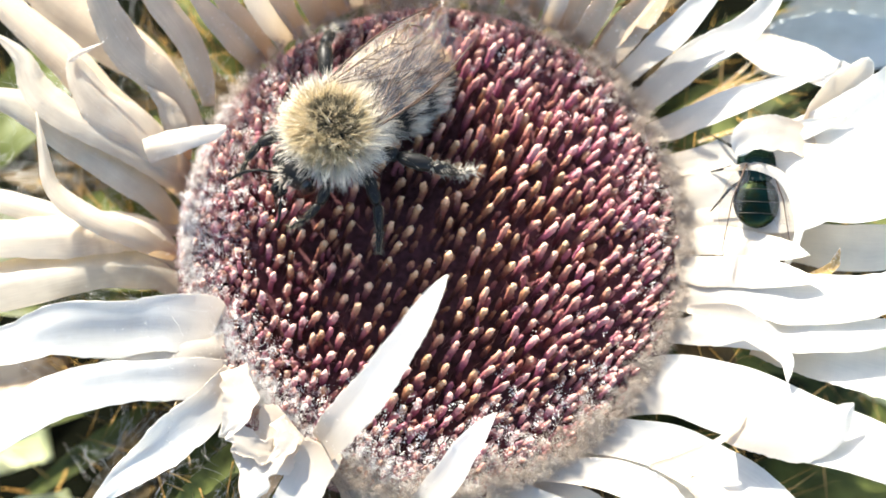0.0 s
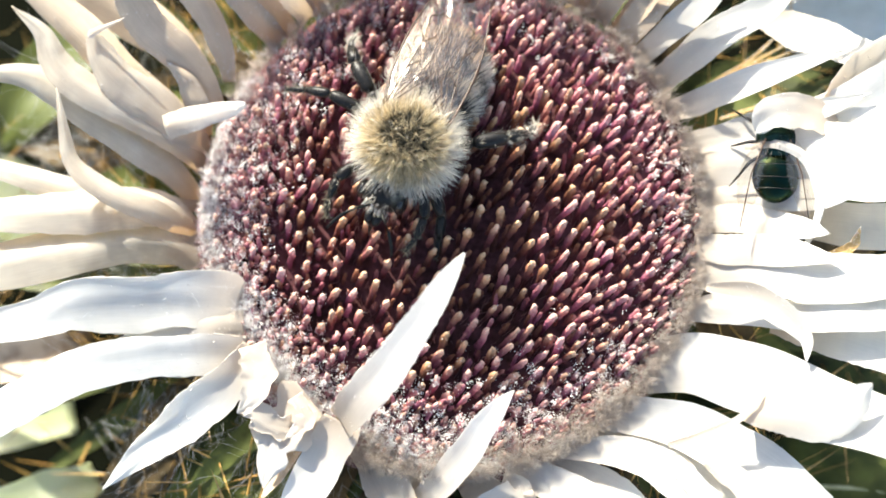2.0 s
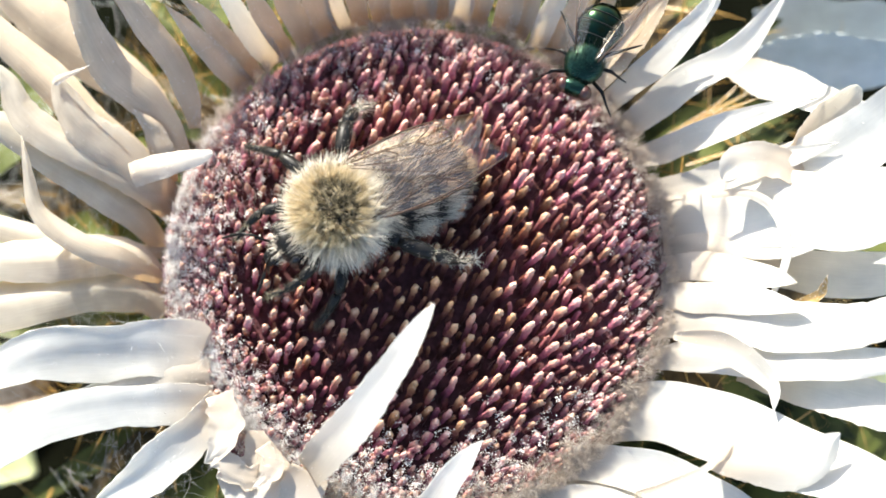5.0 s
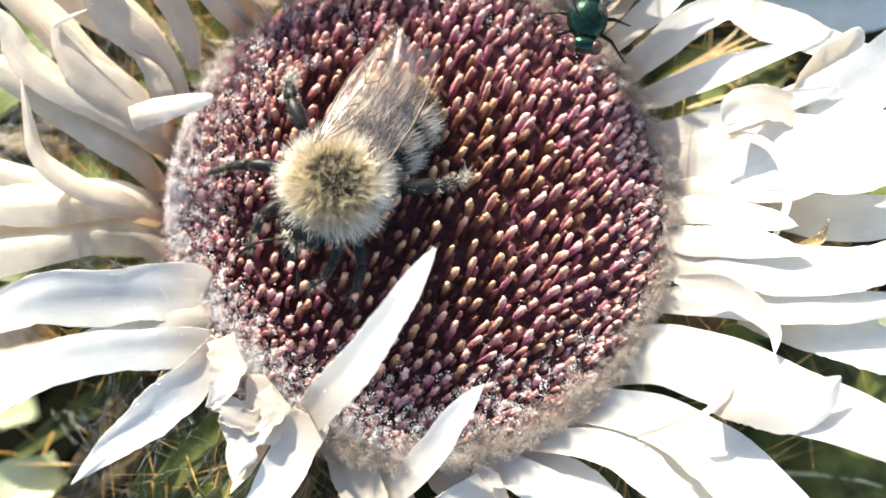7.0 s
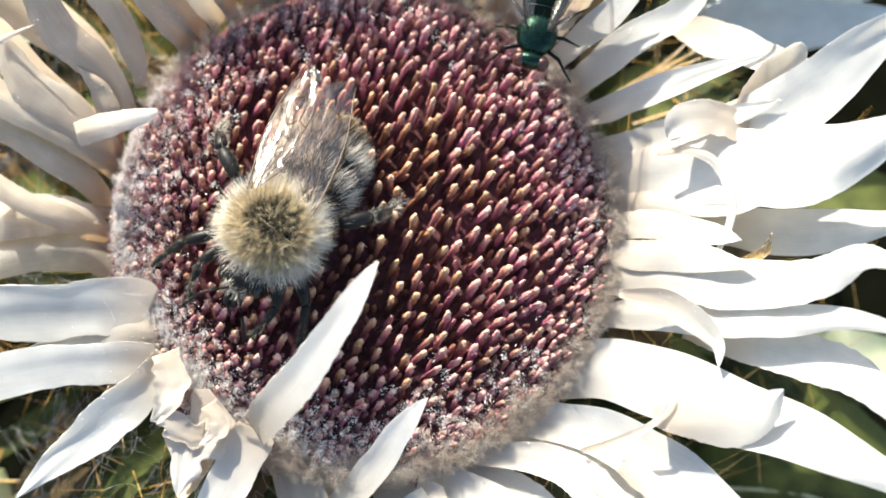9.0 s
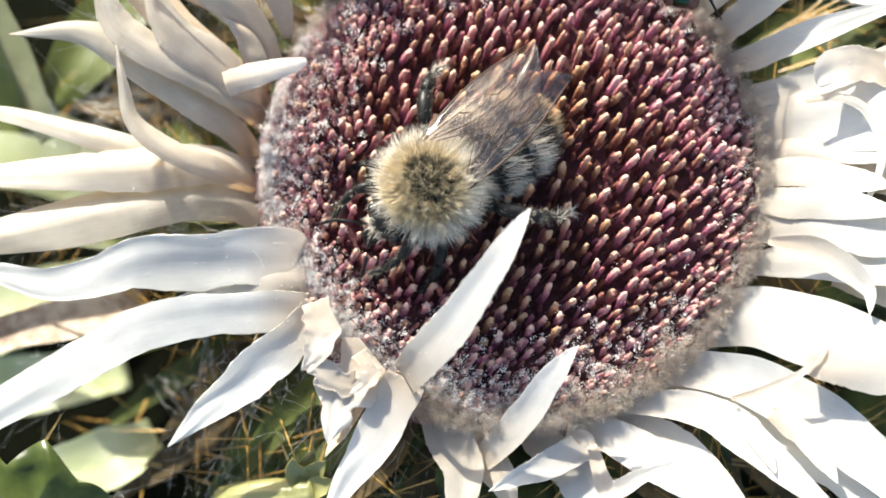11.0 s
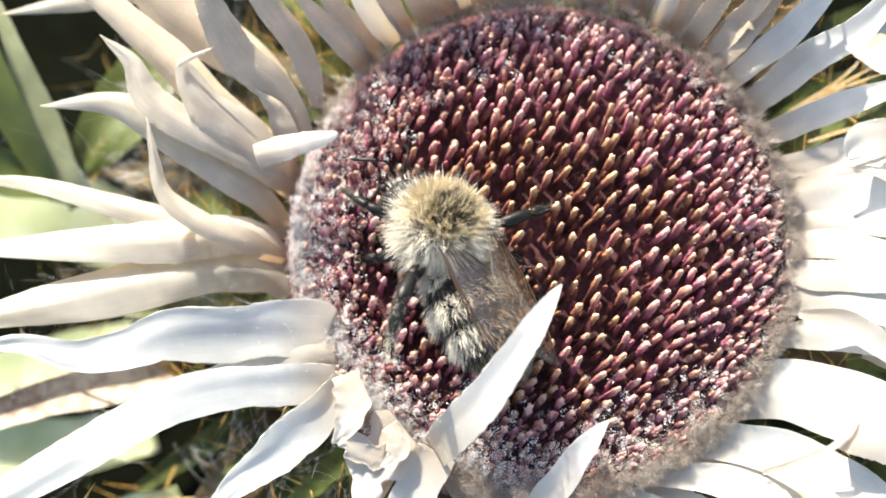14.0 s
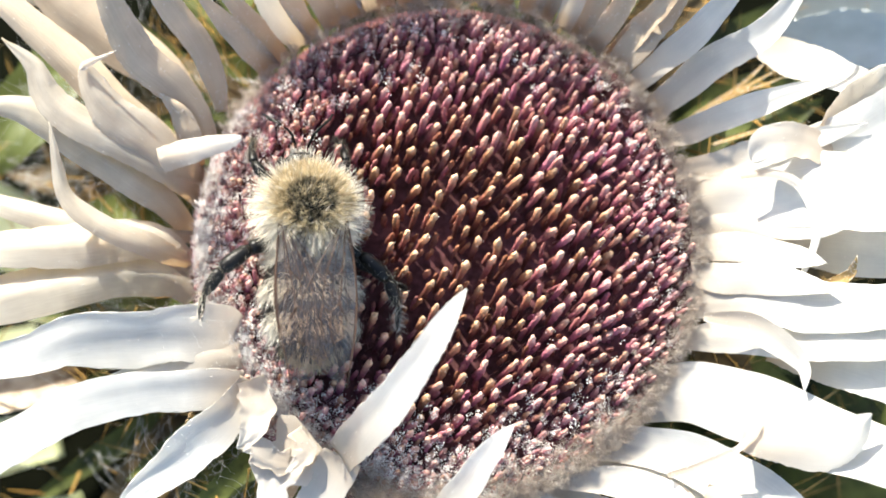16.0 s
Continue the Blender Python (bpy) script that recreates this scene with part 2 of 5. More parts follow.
FLY_EYE = material("red_brown_eye", (0.07, 0.025, 0.02), 0.25, bump=0.3, scale=12000, spread=0.3)


# ---- building helpers ----
def part(name, bm, mat, parent=None, label="", smooth=True):
    me = bpy.data.meshes.new(name)
    bm.normal_update()
    bm.to_mesh(me)
    bm.free()
    me.materials.append(mat)
    if smooth:
        me.polygons.foreach_set("use_smooth", [True] * len(me.polygons))
    ob = new(name, me)
    if parent:
        ob.parent = parent
    if label:
        tagged(ob, label)
    return ob


def soup(name, verts, faces, mat, parent=None, label="", kind=""):
    """Many small pieces in one mesh."""
    me = bpy.data.meshes.new(name)
    me.from_pydata(verts, [], faces)
    me.materials.append(mat)
    ob = new(name, me)
    if parent:
        ob.parent = parent
    return tagged(ob, label, kind=kind)


def spline(points, n):
    """n + 1 places along a smooth line through the points."""
    p = [Vector(q) * MM for q in points]
    p = [p[0] * 2 - p[1], *p, p[-1] * 2 - p[-2]]
    out, m = [], len(p) - 3
    for k in range(n + 1):
        u = k / n * m
        i = min(int(u), m - 1)
        t = u - i
        a, b, c, d = p[i:i + 4]
        out.append(0.5 * ((2 * b) + (c - a) * t + (2 * a - 5 * b + 4 * c - d) * t * t + (3 * b - a - 3 * c + d) * t ** 3))
    return out


def ribbon(points, width, base=0.45, peak=0.4, cup=0.18, roll=(0, 0), wave=0.06, thick=0.06, seed=0, steps=44, across=10, point=0.9, pleat=0.009, ragged=0.15):
    """A pointed strap with thickness along a line from its base to its tip: its half width swells to the peak and closes at the tip; cup bends it across."""
    mid = spline(points, steps)
    bm = bmesh.new()
    uv = bm.loops.layers.uv.new("UVMap")
    length = sum((b - a).length for a, b in zip(mid, mid[1:]))
    rings, coords = [], {}
    for k, p in enumerate(mid):
        s = k / steps
        tan = (mid[min(k + 1, steps)] - mid[max(k - 1, 0)]).normalized()
        side = tan.cross(Vector((0, 0, 1)))
        side = side.normalized() if side.length > 1e-6 else Vector((1, 0, 0))
        side = Matrix.Rotation(radians(roll[0] + (roll[1] - roll[0]) * s + 10 * noise.noise((s * 2.2, seed * 2.1, 4.4))), 3, tan) @ side
        up = side.cross(tan)
        p = p + side * (width * MM * 0.07 * noise.noise((s * 3.5, seed * 1.3, 9.1)) * min(1, s * 4))
        if s < peak:
            w = base + (1 - base) * math.sin(s / peak * math.pi / 2)
        else:
            w = max(0.02, 1 - ((s - peak) / (1 - peak)) ** 1.7) ** point
        w *= width * MM / 2
        ring = []
        for face in (1, -1):
            for j in range(across + 1):
                v = (j / across * 2 - 1) * face
                edge = 1 if v * face > 0 else -1
                rag = 1 + ragged * noise.noise((s * 6 + seed * 3.7, v * 1.5, seed)) + 0.09 * noise.noise((s * 44 + seed * 1.7, edge * 4.0, seed)) * abs(v)
                ripple = wave * width * MM * noise.noise((s * 4 + seed, v * 1.1, 2.2 * seed)) * (0.4 + s)
                ripple += pleat * width * MM * (noise.noise((v * 3.2, s * 1.2, seed * 5.1)) + 0.5 * noise.noise((v * 8, s * 2.5, seed * 2.9)))
                q = p + side * (v * w * rag) + up * (cup * w * (0.75 * v * v + 0.25 * abs(v)) + ripple + face * thick * MM / 2 * (1 - 0.6 * abs(v)))
                vert = bm.verts.new(q)
                coords[vert] = ((v + 1) / 2 * width * MM / 0.003, s * length / 0.003)
                ring.append(vert)
        rings.append(ring)
    n = 2 * (across + 1)
    for a, b in zip(rings, rings[1:]):
        for j in range(n):
            f = bm.faces.new((a[j], a[(j + 1) % n], b[(j + 1) % n], b[j]))
            for l in f.loops:
                l[uv].uv = coords[l.vert]
    bm.faces.new(rings[0][::-1])
    bm.faces.new(rings[-1])
    for a, b in zip(rings, rings[1:]):
        for j in (0, across, across + 1, n - 1):
            bm.edges.get((a[j], b[j])).smooth = False
    bmesh.ops.recalc_face_normals(bm, faces=bm.faces)
    return bm


def tube(bm, points, radii, sides=6):
    """A round limb along the points (mm), with a radius (mm) at each."""
    rings = []
    pts = [Vector(p) * MM for p in points]
    for k, p in enumerate(pts):
        tan = (pts[min(k + 1, len(pts) - 1)] - pts[max(k - 1, 0)]).normalized()
        side = tan.orthogonal().normalized()
        up = tan.cross(side)
        rings.append([bm.verts.new(p + (side * math.cos(a) + up * math.sin(a)) * radii[k] * MM) for a in [2 * math.pi * j / sides for j in range(sides)]])
    for a, b in zip(rings, rings[1:]):
        for j in range(sides):
            bm.faces.new((a[j], a[(j + 1) % sides], b[(j + 1) % sides], b[j]))
    bm.faces.new(rings[0][::-1])
    bm.faces.new(rings[-1])
    return bm


def ball(centre, axes, seg=28, rings=18, rx=0.0, squash=None):
    """An ellipsoid (mm), tipped by rx degrees about its cross axis."""
    bm = bmesh.new()
    bmesh.ops.create_uvsphere(bm, u_segments=seg, v_segments=rings, radius=1)
    if squash:
        for v in bm.verts:
            v.co = squash(v.co)
    bm.transform(Matrix.Translation(Vector(centre) * MM) @ pose(0, 0, 0, rx) @ Matrix.Diagonal((*[a * MM for a in axes], 1)))
    return bm


def blade(verts, faces, root, way, length, width):
    """One hair: a slim pointed three-sided sliver."""
    side = way.orthogonal().normalized()
    side = Matrix.Rotation(random.uniform(0, 6.28), 3, way) @ side
    other = way.cross(side)
    i = len(verts)
    verts += [root + side * width, root - side * width * 0.5 + other * width * 0.87, root - side * width * 0.5 - other * width * 0.87, root + way * length]
    faces += [(i, i + 1, i + 3), (i + 1, i + 2, i + 3), (i + 2, i, i + 3)]


def bent_hair(verts, faces, root, way, length, width, sag):
    """A hair of two pieces that bends on the way."""
    side = way.orthogonal().normalized()
    side = Matrix.Rotation(random.uniform(0, 6.28), 3, way) @ side
    mid = root + way * length * 0.5
    tip = mid + (way + sag).normalized() * length * 0.5
    i = len(verts)
    other = way.cross(side)
    verts += [root + side * width, root - side * width, mid + side * width * 0.7, mid - side * width * 0.7 + other * width * 0.6, tip]
    faces += [(i, i + 1, i + 3, i + 2), (i + 2, i + 3, i + 4)]


# ---- ground ----
bm = bmesh.new()
GROUND = -30.0
n = 60
grid = {}
for i in range(n + 1):
    for j in range(n + 1):
        x, y = (i / n * 2 - 1), (j / n * 2 - 1)
        x, y = x * abs(x) ** 4 * 60 + x * 0.12, y * abs(y) ** 4 * 60 + y * 0.12
        grid[i, j] = bm.verts.new((x, y, GROUND * MM + 0.004 * noise.noise((x * 40, y * 40, 0)) - 0.002))
for i in range(n):
    for j in range(n):
        bm.faces.new((grid[i, j], grid[i + 1, j], grid[i + 1, j + 1], grid[i, j + 1]))
tagged(part("ground", bm, SOIL), "crumbly meadow soil under the thistle, shade put into its near-black colour", "ground", kind="structure")

# ---- the thistle's flower head ----
thistle = tagged(new("thistle_flower"), "silver thistle flower head with purple disc and papery white bracts", "flower")
thistle.location = (0, 0, GROUND * MM)
RIM = 19.0


def smooth_rise(x, a, b):
    t = max(0.0, min(1.0, (x - a) / (b - a)))
    return t * t * (3 - 2 * t)


def tip_height(r):
    return 1.3 - 2.8 * (r / RIM) ** 2


def floret_length(r):
    return 4.6 - 2.6 * (r / RIM) ** 1.6


def lean(x, y):
    return Vector((0.34 + 0.24 * x / RIM, 0.25 + 0.22 * smooth_rise(x, -15, 3) + 0.16 * y / RIM, 1)).normalized()


def under(ob):
    """Hang a piece built in world places on the flower head."""
    ob.parent = thistle
    ob.matrix_parent_inverse = Matrix.Translation((0, 0, -GROUND * MM))
    return ob


# the fleshy cup that carries the disc, down to the soil
bm = bmesh.new()
prof = [(0.2, -2.6), (5, -2.65), (10, -2.5), (14.5, -2.05), (17.5, -2.5), (19.3, -4.0), (19.8, -5.5), (19.0, -9), (16, -15), (11, -21), (7, -27), (6, -33)]
rings = []
for r, z in prof:
    rings.append([bm.verts.new((r * MM * math.cos(a), r * MM * math.sin(a), z * MM)) for a in [2 * math.pi * k / 64 for k in range(64)]])
for a, b in zip(rings, rings[1:]):
    for k in range(64):
        bm.faces.new((a[k], b[k], b[(k + 1) % 64], a[(k + 1) % 64]))
bm.faces.new(rings[0])
under(part("receptacle", bm, RECEPTACLE, label="dark purple receptacle below the florets"))


def floret_shape(bm, layer, kind, m=None, long=3.0, fat=1.0, pale=1.0):
    """A slender tube with a knobbly club head; its tip lies at the origin and the tube runs down -z (mm)."""
    prof = [(0.0, 0.06), (0.05, 0.125), (0.18, 0.175), (0.42, 0.215), (0.75, 0.235), (1.10, 0.23), (1.5, 0.21), (2.0, 0.19), (2.6, 0.18), (9.0, 0.16)]
    sides = 9
    rings = []
    for n, (d, r) in enumerate(prof):
        d = min(d, long)
        ring = []
        for k in range(sides):
            a = 2 * math.pi * k / sides
            lump = 1 + (0.75 if 0 < n < 7 else 0.2) * noise.noise((k * 2.3 + kind * 5.3, d * 6.1, kind + 0.5))
            dip = 0.16 * noise.noise((k * 1.7, kind * 2.2, 7.7)) if n < 3 else 0.0
            p = Vector((r * fat * lump * math.cos(a), r * fat * lump * math.sin(a), dip - d)) * MM
            v = bm.verts.new(m @ p if m else p)
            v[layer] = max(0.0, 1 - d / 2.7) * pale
            ring.append(v)
        rings.append(ring)
    for a, b in zip(rings, rings[1:]):
        for k in range(sides):
            bm.faces.new((a[k], b[k], b[(k + 1) % sides], a[(k + 1) % sides]))
    bm.faces.new(rings[0])


def lift(p):
    """The bracts on the side away from the sun start low behind the rim and rise towards their tips."""
    x, y, z = p
    rise = 0.3 * max(0.0, x - 27.0) * smooth_rise(y, -30, -14) * (1 if z > -9 else 0)
    if x > 0:
        rise -= 1.1 * (1 - smooth_rise(math.hypot(x, y), 20.5, 27)) * smooth_rise(y, -3, 3) * (1 - smooth_rise(y, 10, 12))
    k = 1 - rise / (169 - z)
    return (2 + (x - 2) * k, -27 + (y + 27) * k, z + rise)


# bracts: base to tip, in millimetres
def bract(points, width, mat=BRACT, label="", **more):
    bract.count += 1
    points = [lift(p) for p in points]
    ob = under(part("bract", ribbon(points, width, seed=bract.count, **more), mat, label=label))
    random.seed(bract.count)
    faces = list(ob.data.polygons)
    rim = [f for f in faces if f.index % 22 in (0, 9, 11, 20)]
    for f in random.sample(faces, 110) + random.sample(rim, 70):
        if f.normal.z > 0.2:
            a, b, c = [ob.data.vertices[k].co for k in list(f.vertices)[:3]]
            u, v = random.random(), random.random()
            bract.dust.append(b + (a - b) * u + (c - b) * v + f.normal * 0.00003)
    return ob


bract.count, bract.dust = 0, []

bract([(-19.0, 1.7, -4.2), (-24.5, 1.4, -2.1), (-26.9, 1.7, -1.3), (-32.9, 3.4, -0.6), (-39.2, 5.1, -1.4), (-45.3, 5.7, -3.0)], 2.1, BRACT_CREAM, cup=-0.32, roll=(0, 10))
bract([(-19.3, -1.6, -4.0), (-21.4, 0.6, -2.5), (-24.7, 1.0, -1.1), (-28.0, 0.5, -0.1), (-36.5, -0.2, 0.4), (-45.5, -0.1, -1.5)], 3.5, BRACT_CREAM, cup=-0.32, peak=0.55, base=0.4, roll=(0, 14))
bract([(-19.3, -3.2, -4.2), (-21.1, -1.9, -3.3), (-24.4, -1.3, -1.9), (-30.1, -2.6, -0.2), (-38.6, -4.7, -0.3), (-47.3, -6.2, -2.5)], 4.1, BRACT_CREAM, cup=-0.32, peak=0.6, base=0.35, roll=(0, 16))
bract([(-19.3, 1.8, -4.5), (-21.4, 4.0, -1.8), (-23.7, 5.6, -1.0), (-26.5, 7.5, -0.4), (-29.7, 9.8, 0.2), (-32.9, 10.9, 0.6), (-37.9, 10.6, 1.2)], 3.1, BRACT_CREAM, cup=-0.32, peak=0.55)
bract([(-18.8, 4.4, -4.0), (-20.7, 6.0, -0.9), (-24.2, 8.2, 0.5), (-27.6, 9.8, 1.3), (-29.9, 11.7, 1.8), (-30.9, 13.8, 2.2), (-33.1, 15.8, 2.6)], 2.8, BRACT_CREAM, cup=-0.32, peak=0.4, roll=(0, 15))
bract([(-19.2, -0.5, -4.0), (-22.0, 0.3, -0.3), (-25.3, 1.6, 1.0), (-28.0, 3.6, 1.9), (-28.8, 6.1, 2.4), (-29.5, 9.2, 3.0)], 2.0, BRACT_CREAM, cup=-0.32, peak=0.25, roll=(0, 30))
bract([(-18.3, 5.4, -4.8), (-19.8, 6.8, -2.4), (-22.3, 9.1, -1.4), (-25.3, 11.5, -0.6), (-28.5, 14.7, 0.1), (-32.2, 17.9, 0.7), (-35.7, 20.7, 1.1), (-37.8, 22.4, 1.4)], 2.9, BRACT_BUFF, cup=-0.32, peak=0.55)
bract([(-18.6, 5.3, -4.0), (-20.0, 6.5, -0.8), (-22.3, 8.4, 0.5), (-24.6, 10.0, 1.3), (-26.2, 11.9, 1.9), (-27.1, 13.9, 2.4)], 3.3, BRACT_CREAM, cup=-0.32, peak=0.5, point=0.6)
bract([(-27.2, 13.3, 2.6), (-26.6, 13.7, 2.8), (-24.5, 14.5, 3.4)], 0.6, cup=-0.32, peak=0.3)
bract([(-19.1, 10.5, -3.5), (-21.7, 14.0, -3.0), (-24.8, 16.6, -2.5), (-28.3, 19.0, -2.0), (-31.8, 21.8, -1.5), (-34.9, 24.4, -1.0)], 4.3, BRACT_BUFF, cup=-0.32, peak=0.6)
bract([(-20.6, 13.1, -5.0), (-27.3, 18.8, -3.9), (-32.1, 20.5, -3.3), (-36.4, 19.6, -2.7), (-41.9, 18.4, -2.0)], 1.8, BRACT_CREAM, cup=-0.32, peak=0.6)
bract([(-17.9, 8.7, -2.0), (-19.0, 10.9, -0.8), (-20.8, 12.8, 0.6), (-22.9, 14.5, 1.9), (-24.2, 16.6, 3.2), (-25.2, 19.3, 4.7), (-25.8, 21.5, 6.0)], 2.9, BRACT_BUFF, cup=-0.32, peak=0.5, roll=(10, -5))
bract([(-18.9, 7.0, -3.8), (-19.3, 8.3, -1.2), (-20.0, 10.3, -0.2), (-21.6, 11.9, 0.5)], 1.9, BRACT_BUFF, cup=-0.32)
bract([(-17.1, 10.9, -2.0), (-17.4, 13.1, -0.7), (-18.7, 15.8, 1.0), (-20.5, 18.0, 2.7), (-22.4, 20.2, 4.5), (-24.1, 22.0, 6.0)], 2.1, BRACT_BUFF, cup=-0.32, peak=0.5)
bract([(-21.3, 6.4, 2.2), (-19.6, 6.9, 2.7), (-17.7, 7.3, 3.2), (-15.0, 7.8, 4.0)], 1.9, base=1.0, peak=0.3, cup=-0.3, wave=0.02, point=0.45)
bract([(-16.0, -7.0, -0.7), (-17.4, -6.5, -0.5), (-19.7, -6.4, -0.1), (-22.8, -6.6, 0.3), (-27.5, -6.9, 0.7), (-30.7, -8.0, 0.7), (-34.9, -8.5, 0.5), (-39.4, -7.5, -0.1), (-44.5, -8.3, -1.0)], 4.6, cup=0.08, peak=0.3, base=0.9, roll=(-16, -2), ragged=0.24, wave=0.09)
bract([(-15.3, -8.0, -0.7), (-18.1, -8.2, -0.6), (-21.0, -8.8, -0.6), (-25.3, -9.5, -0.5)], 2.7, cup=-0.1, base=0.7)
bract([(-15.0, -10.5, 0.2), (-17.1, -10.5, 0.4), (-19.3, -10.7, 0.6), (-22.6, -10.9, 0.9), (-27.6, -12.0, 1.2), (-30.8, -13.7, 1.2), (-34.6, -15.9, 1.2), (-38.7, -18.3, 1.0), (-43.4, -21.1, 0.6), (-46.3, -23.0, 0.3)], 3.3, cup=0.05, peak=0.5, base=0.8, roll=(-16, -4), ragged=0.2, wave=0.09, point=0.5)
bract([(-14.5, -9.9, 0.3), (-15.5, -11.8, 0.5), (-17.4, -13.8, 0.7), (-19.5, -15.5, 0.9), (-22.1, -17.7, 1.2), (-25.1, -20.7, 1.5)], 3.4, ragged=0.18, cup=0.18, peak=0.5, base=0.5, roll=(-22, -12))
bract([(-14.4, -9.8, 0.7), (-14.0, -11.0, 0.9), (-14.0, -12.4, 1.1), (-14.4, -13.9, 1.3), (-15.4, -14.9, 1.5)], 2.6, base=0.7, peak=0.35, cup=0.15, wave=0.16, point=0.8, ragged=0.4)
bract([(-9.9, -14.0, 0.2), (-11.2, -15.1, 0.3), (-12.5, -16.7, 0.5), (-13.0, -18.6, 0.7), (-13.2, -20.5, 0.8)], 4.3, ragged=0.6, base=0.75, cup=0.04, wave=0.05, point=1.1, peak=0.25, pleat=0.03)
bract([(-11.5, -15.9, 0.6), (-12.9, -15.7, 0.9), (-14.2, -14.9, 1.2), (-14.9, -15.2, 1.4)], 2.2, ragged=0.6, base=0.8, cup=0.04, wave=0.05, point=1.0, pleat=0.04)
bract([(-11.1, -13.6, 0.9), (-10.2, -15.0, 1.0), (-10.8, -16.1, 1.1), (-11.8, -16.7, 1.2)], 1.7, ragged=0.6, base=0.8, cup=0.08, wave=0.08, pleat=0.04)
bract([(-10.4, -15.9, -2.4), (-11.6, -17.4, -2.0), (-12.7, -19.4, -1.5), (-13.7, -21.3, -1.0)], 1.5, BRACT_BUFF, wave=0.12)
bract([(-7.7, -15.6, 0.4), (-6.3, -14.4, 3.4), (-3.9, -11.9, 5.6), (-1.7, -8.9, 7.3), (0.3, -6.0, 8.4), (1.62, -4.1, 8.6)], 3.0, base=0.88, peak=0.3, cup=0.1, roll=(-6, -14), point=0.8, wave=0.03)
bract([(-7.6, -15.5, 0.3), (-8.7, -17.7, 0.1), (-10.2, -20.5, -0.0), (-11.9, -23.2, -0.2), (-14.2, -26.9, -0.5)], 3.4, base=0.85, peak=0.35, cup=0.12)
bract([(-3.1, -22.3, -2.5), (-0.7, -20.2, -1.0), (1.2, -18.2, 0.4), (2.9, -15.9, 1.8), (4.2, -14.3, 2.8), (5.1, -13.3, 3.2)], 2.4, base=0.6, peak=0.35, cup=0.1, roll=(-6, -14), wave=0.03)
bract([(-6.6, -16.0, -0.2), (-7.4, -15.5, 0.1), (-8.3, -15.1, 0.4)], 0.9, STRAW, base=0.7)
bract([(-6.3, -17.0, -2.0), (-5.0, -18.9, -1.7), (-3.5, -21.9, -1.3), (-3.5, -24.9, -0.9), (-4.7, -28.2, -0.5)], 3.3, BRACT_CREAM, cup=0.15, peak=0.4, base=0.6)
bract([(-4.4, -18.1, -2.6), (-2.6, -20.2, -2.1), (-0.5, -22.8, -1.6), (0.4, -26.1, -1.0)], 2.8, BRACT_CREAM, cup=0.15, base=0.7)
bract([(4.2, -19.6, -1.5), (5.4, -20.4, -1.2), (2.9, -21.7, -0.6), (0.8, -22.8, -0.1), (-1.5, -23.8, 0.5)], 2.2, cup=0.2, base=0.6, peak=0.4)
bract([(1.6, -19.3, -3.0), (4.2, -21.7, -2.3), (5.9, -24.4, -1.7), (7.1, -27.8, -1.0)], 3.1, cup=0.1, base=0.7)
bract([(6.1, -20.4, -1.0), (7.3, -23.6, -0.0), (9.6, -22.8, 0.7), (12.1, -21.6, 1.5)], 1.5, cup=0.2)
bract([(4.4, -18.9, -2.2), (8.0, -19.8, -1.5), (11.4, -21.7, -0.7), (15.1, -24.4, 0.2), (17.9, -27.5, 1.0)], 3.2, cup=0.15, base=0.7, peak=0.5)
bract([(7.2, -18.3, -2.8), (10.2, -18.9, -2.2), (13.3, -21.1, -1.5), (16.0, -23.8, -0.7), (18.4, -26.5, 0.0)], 2.7, cup=0.15, base=0.7, peak=0.5)
bract([(8.3, -17.0, -1.8), (12.7, -17.4, -0.9), (15.6, -18.5, -0.2), (18.0, -20.3, 0.4), (21.3, -23.2, 1.3), (25.2, -26.9, 2.5)], 2.9, cup=0.2, base=0.6, peak=0.5)
bract([(11.1, -14.4, -2.0), (14.9, -14.8, -1.6), (18.7, -15.8, -1.2), (22.4, -18.0, -0.7), (26.5, -21.5, -0.2), (31.0, -25.7, 0.5), (34.1, -29.0, 1.0)], 4.1, cup=0.2, base=0.55, peak=0.55)
bract([(10.2, -15.5, -2.8), (12.8, -15.9, -2.5), (16.0, -17.1, -2.1), (19.3, -18.7, -1.7), (22.9, -21.5, -1.2), (26.9, -25.3, -0.5), (30.1, -28.6, 0.0)], 3.0, cup=0.15, base=0.7, peak=0.5)
bract([(18.0, -20.4, -3.0), (20.0, -20.8, -2.5), (22.9, -21.9, -1.9), (26.2, -24.4, -1.0)], 2.6, cup=-0.06, base=0.6, peak=0.5)
bract([(14.6, -11.2, -2.2), (18.4, -10.5, -1.3), (22.5, -11.8, -0.3), (27.8, -14.1, 1.0), (33.4, -16.2, 2.4), (38.0, -18.7, 3.7), (42.1, -22.0, 5.0)], 5.4, cup=-0.06, base=0.65, peak=0.35)
bract([(16.4, -17.0, 0.6), (19.1, -16.2, 0.9), (21.5, -15.1, 1.2), (22.7, -13.6, 1.5), (23.0, -12.4, 1.6)], 0.6, base=0.7, peak=0.3)
bract([(21.7, -14.4, 0.9), (24.1, -14.6, 1.3), (27.1, -14.7, 1.9), (29.4, -14.1, 2.7), (31.1, -12.7, 3.3)], 3.8, cup=-0.08, base=0.35, peak=0.55, wave=0.03)
bract([(15.6, -17.4, -0.6), (17.4, -18.7, 0.2), (18.6, -20.5, 0.8), (19.5, -22.5, 1.4)], 1.7, cup=-0.15, base=0.5)
bract([(19.2, -18.0, 0.3), (21.2, -19.3, 0.9), (22.8, -21.3, 1.5), (23.9, -23.2, 2.2)], 1.9, cup=-0.15, base=0.5)
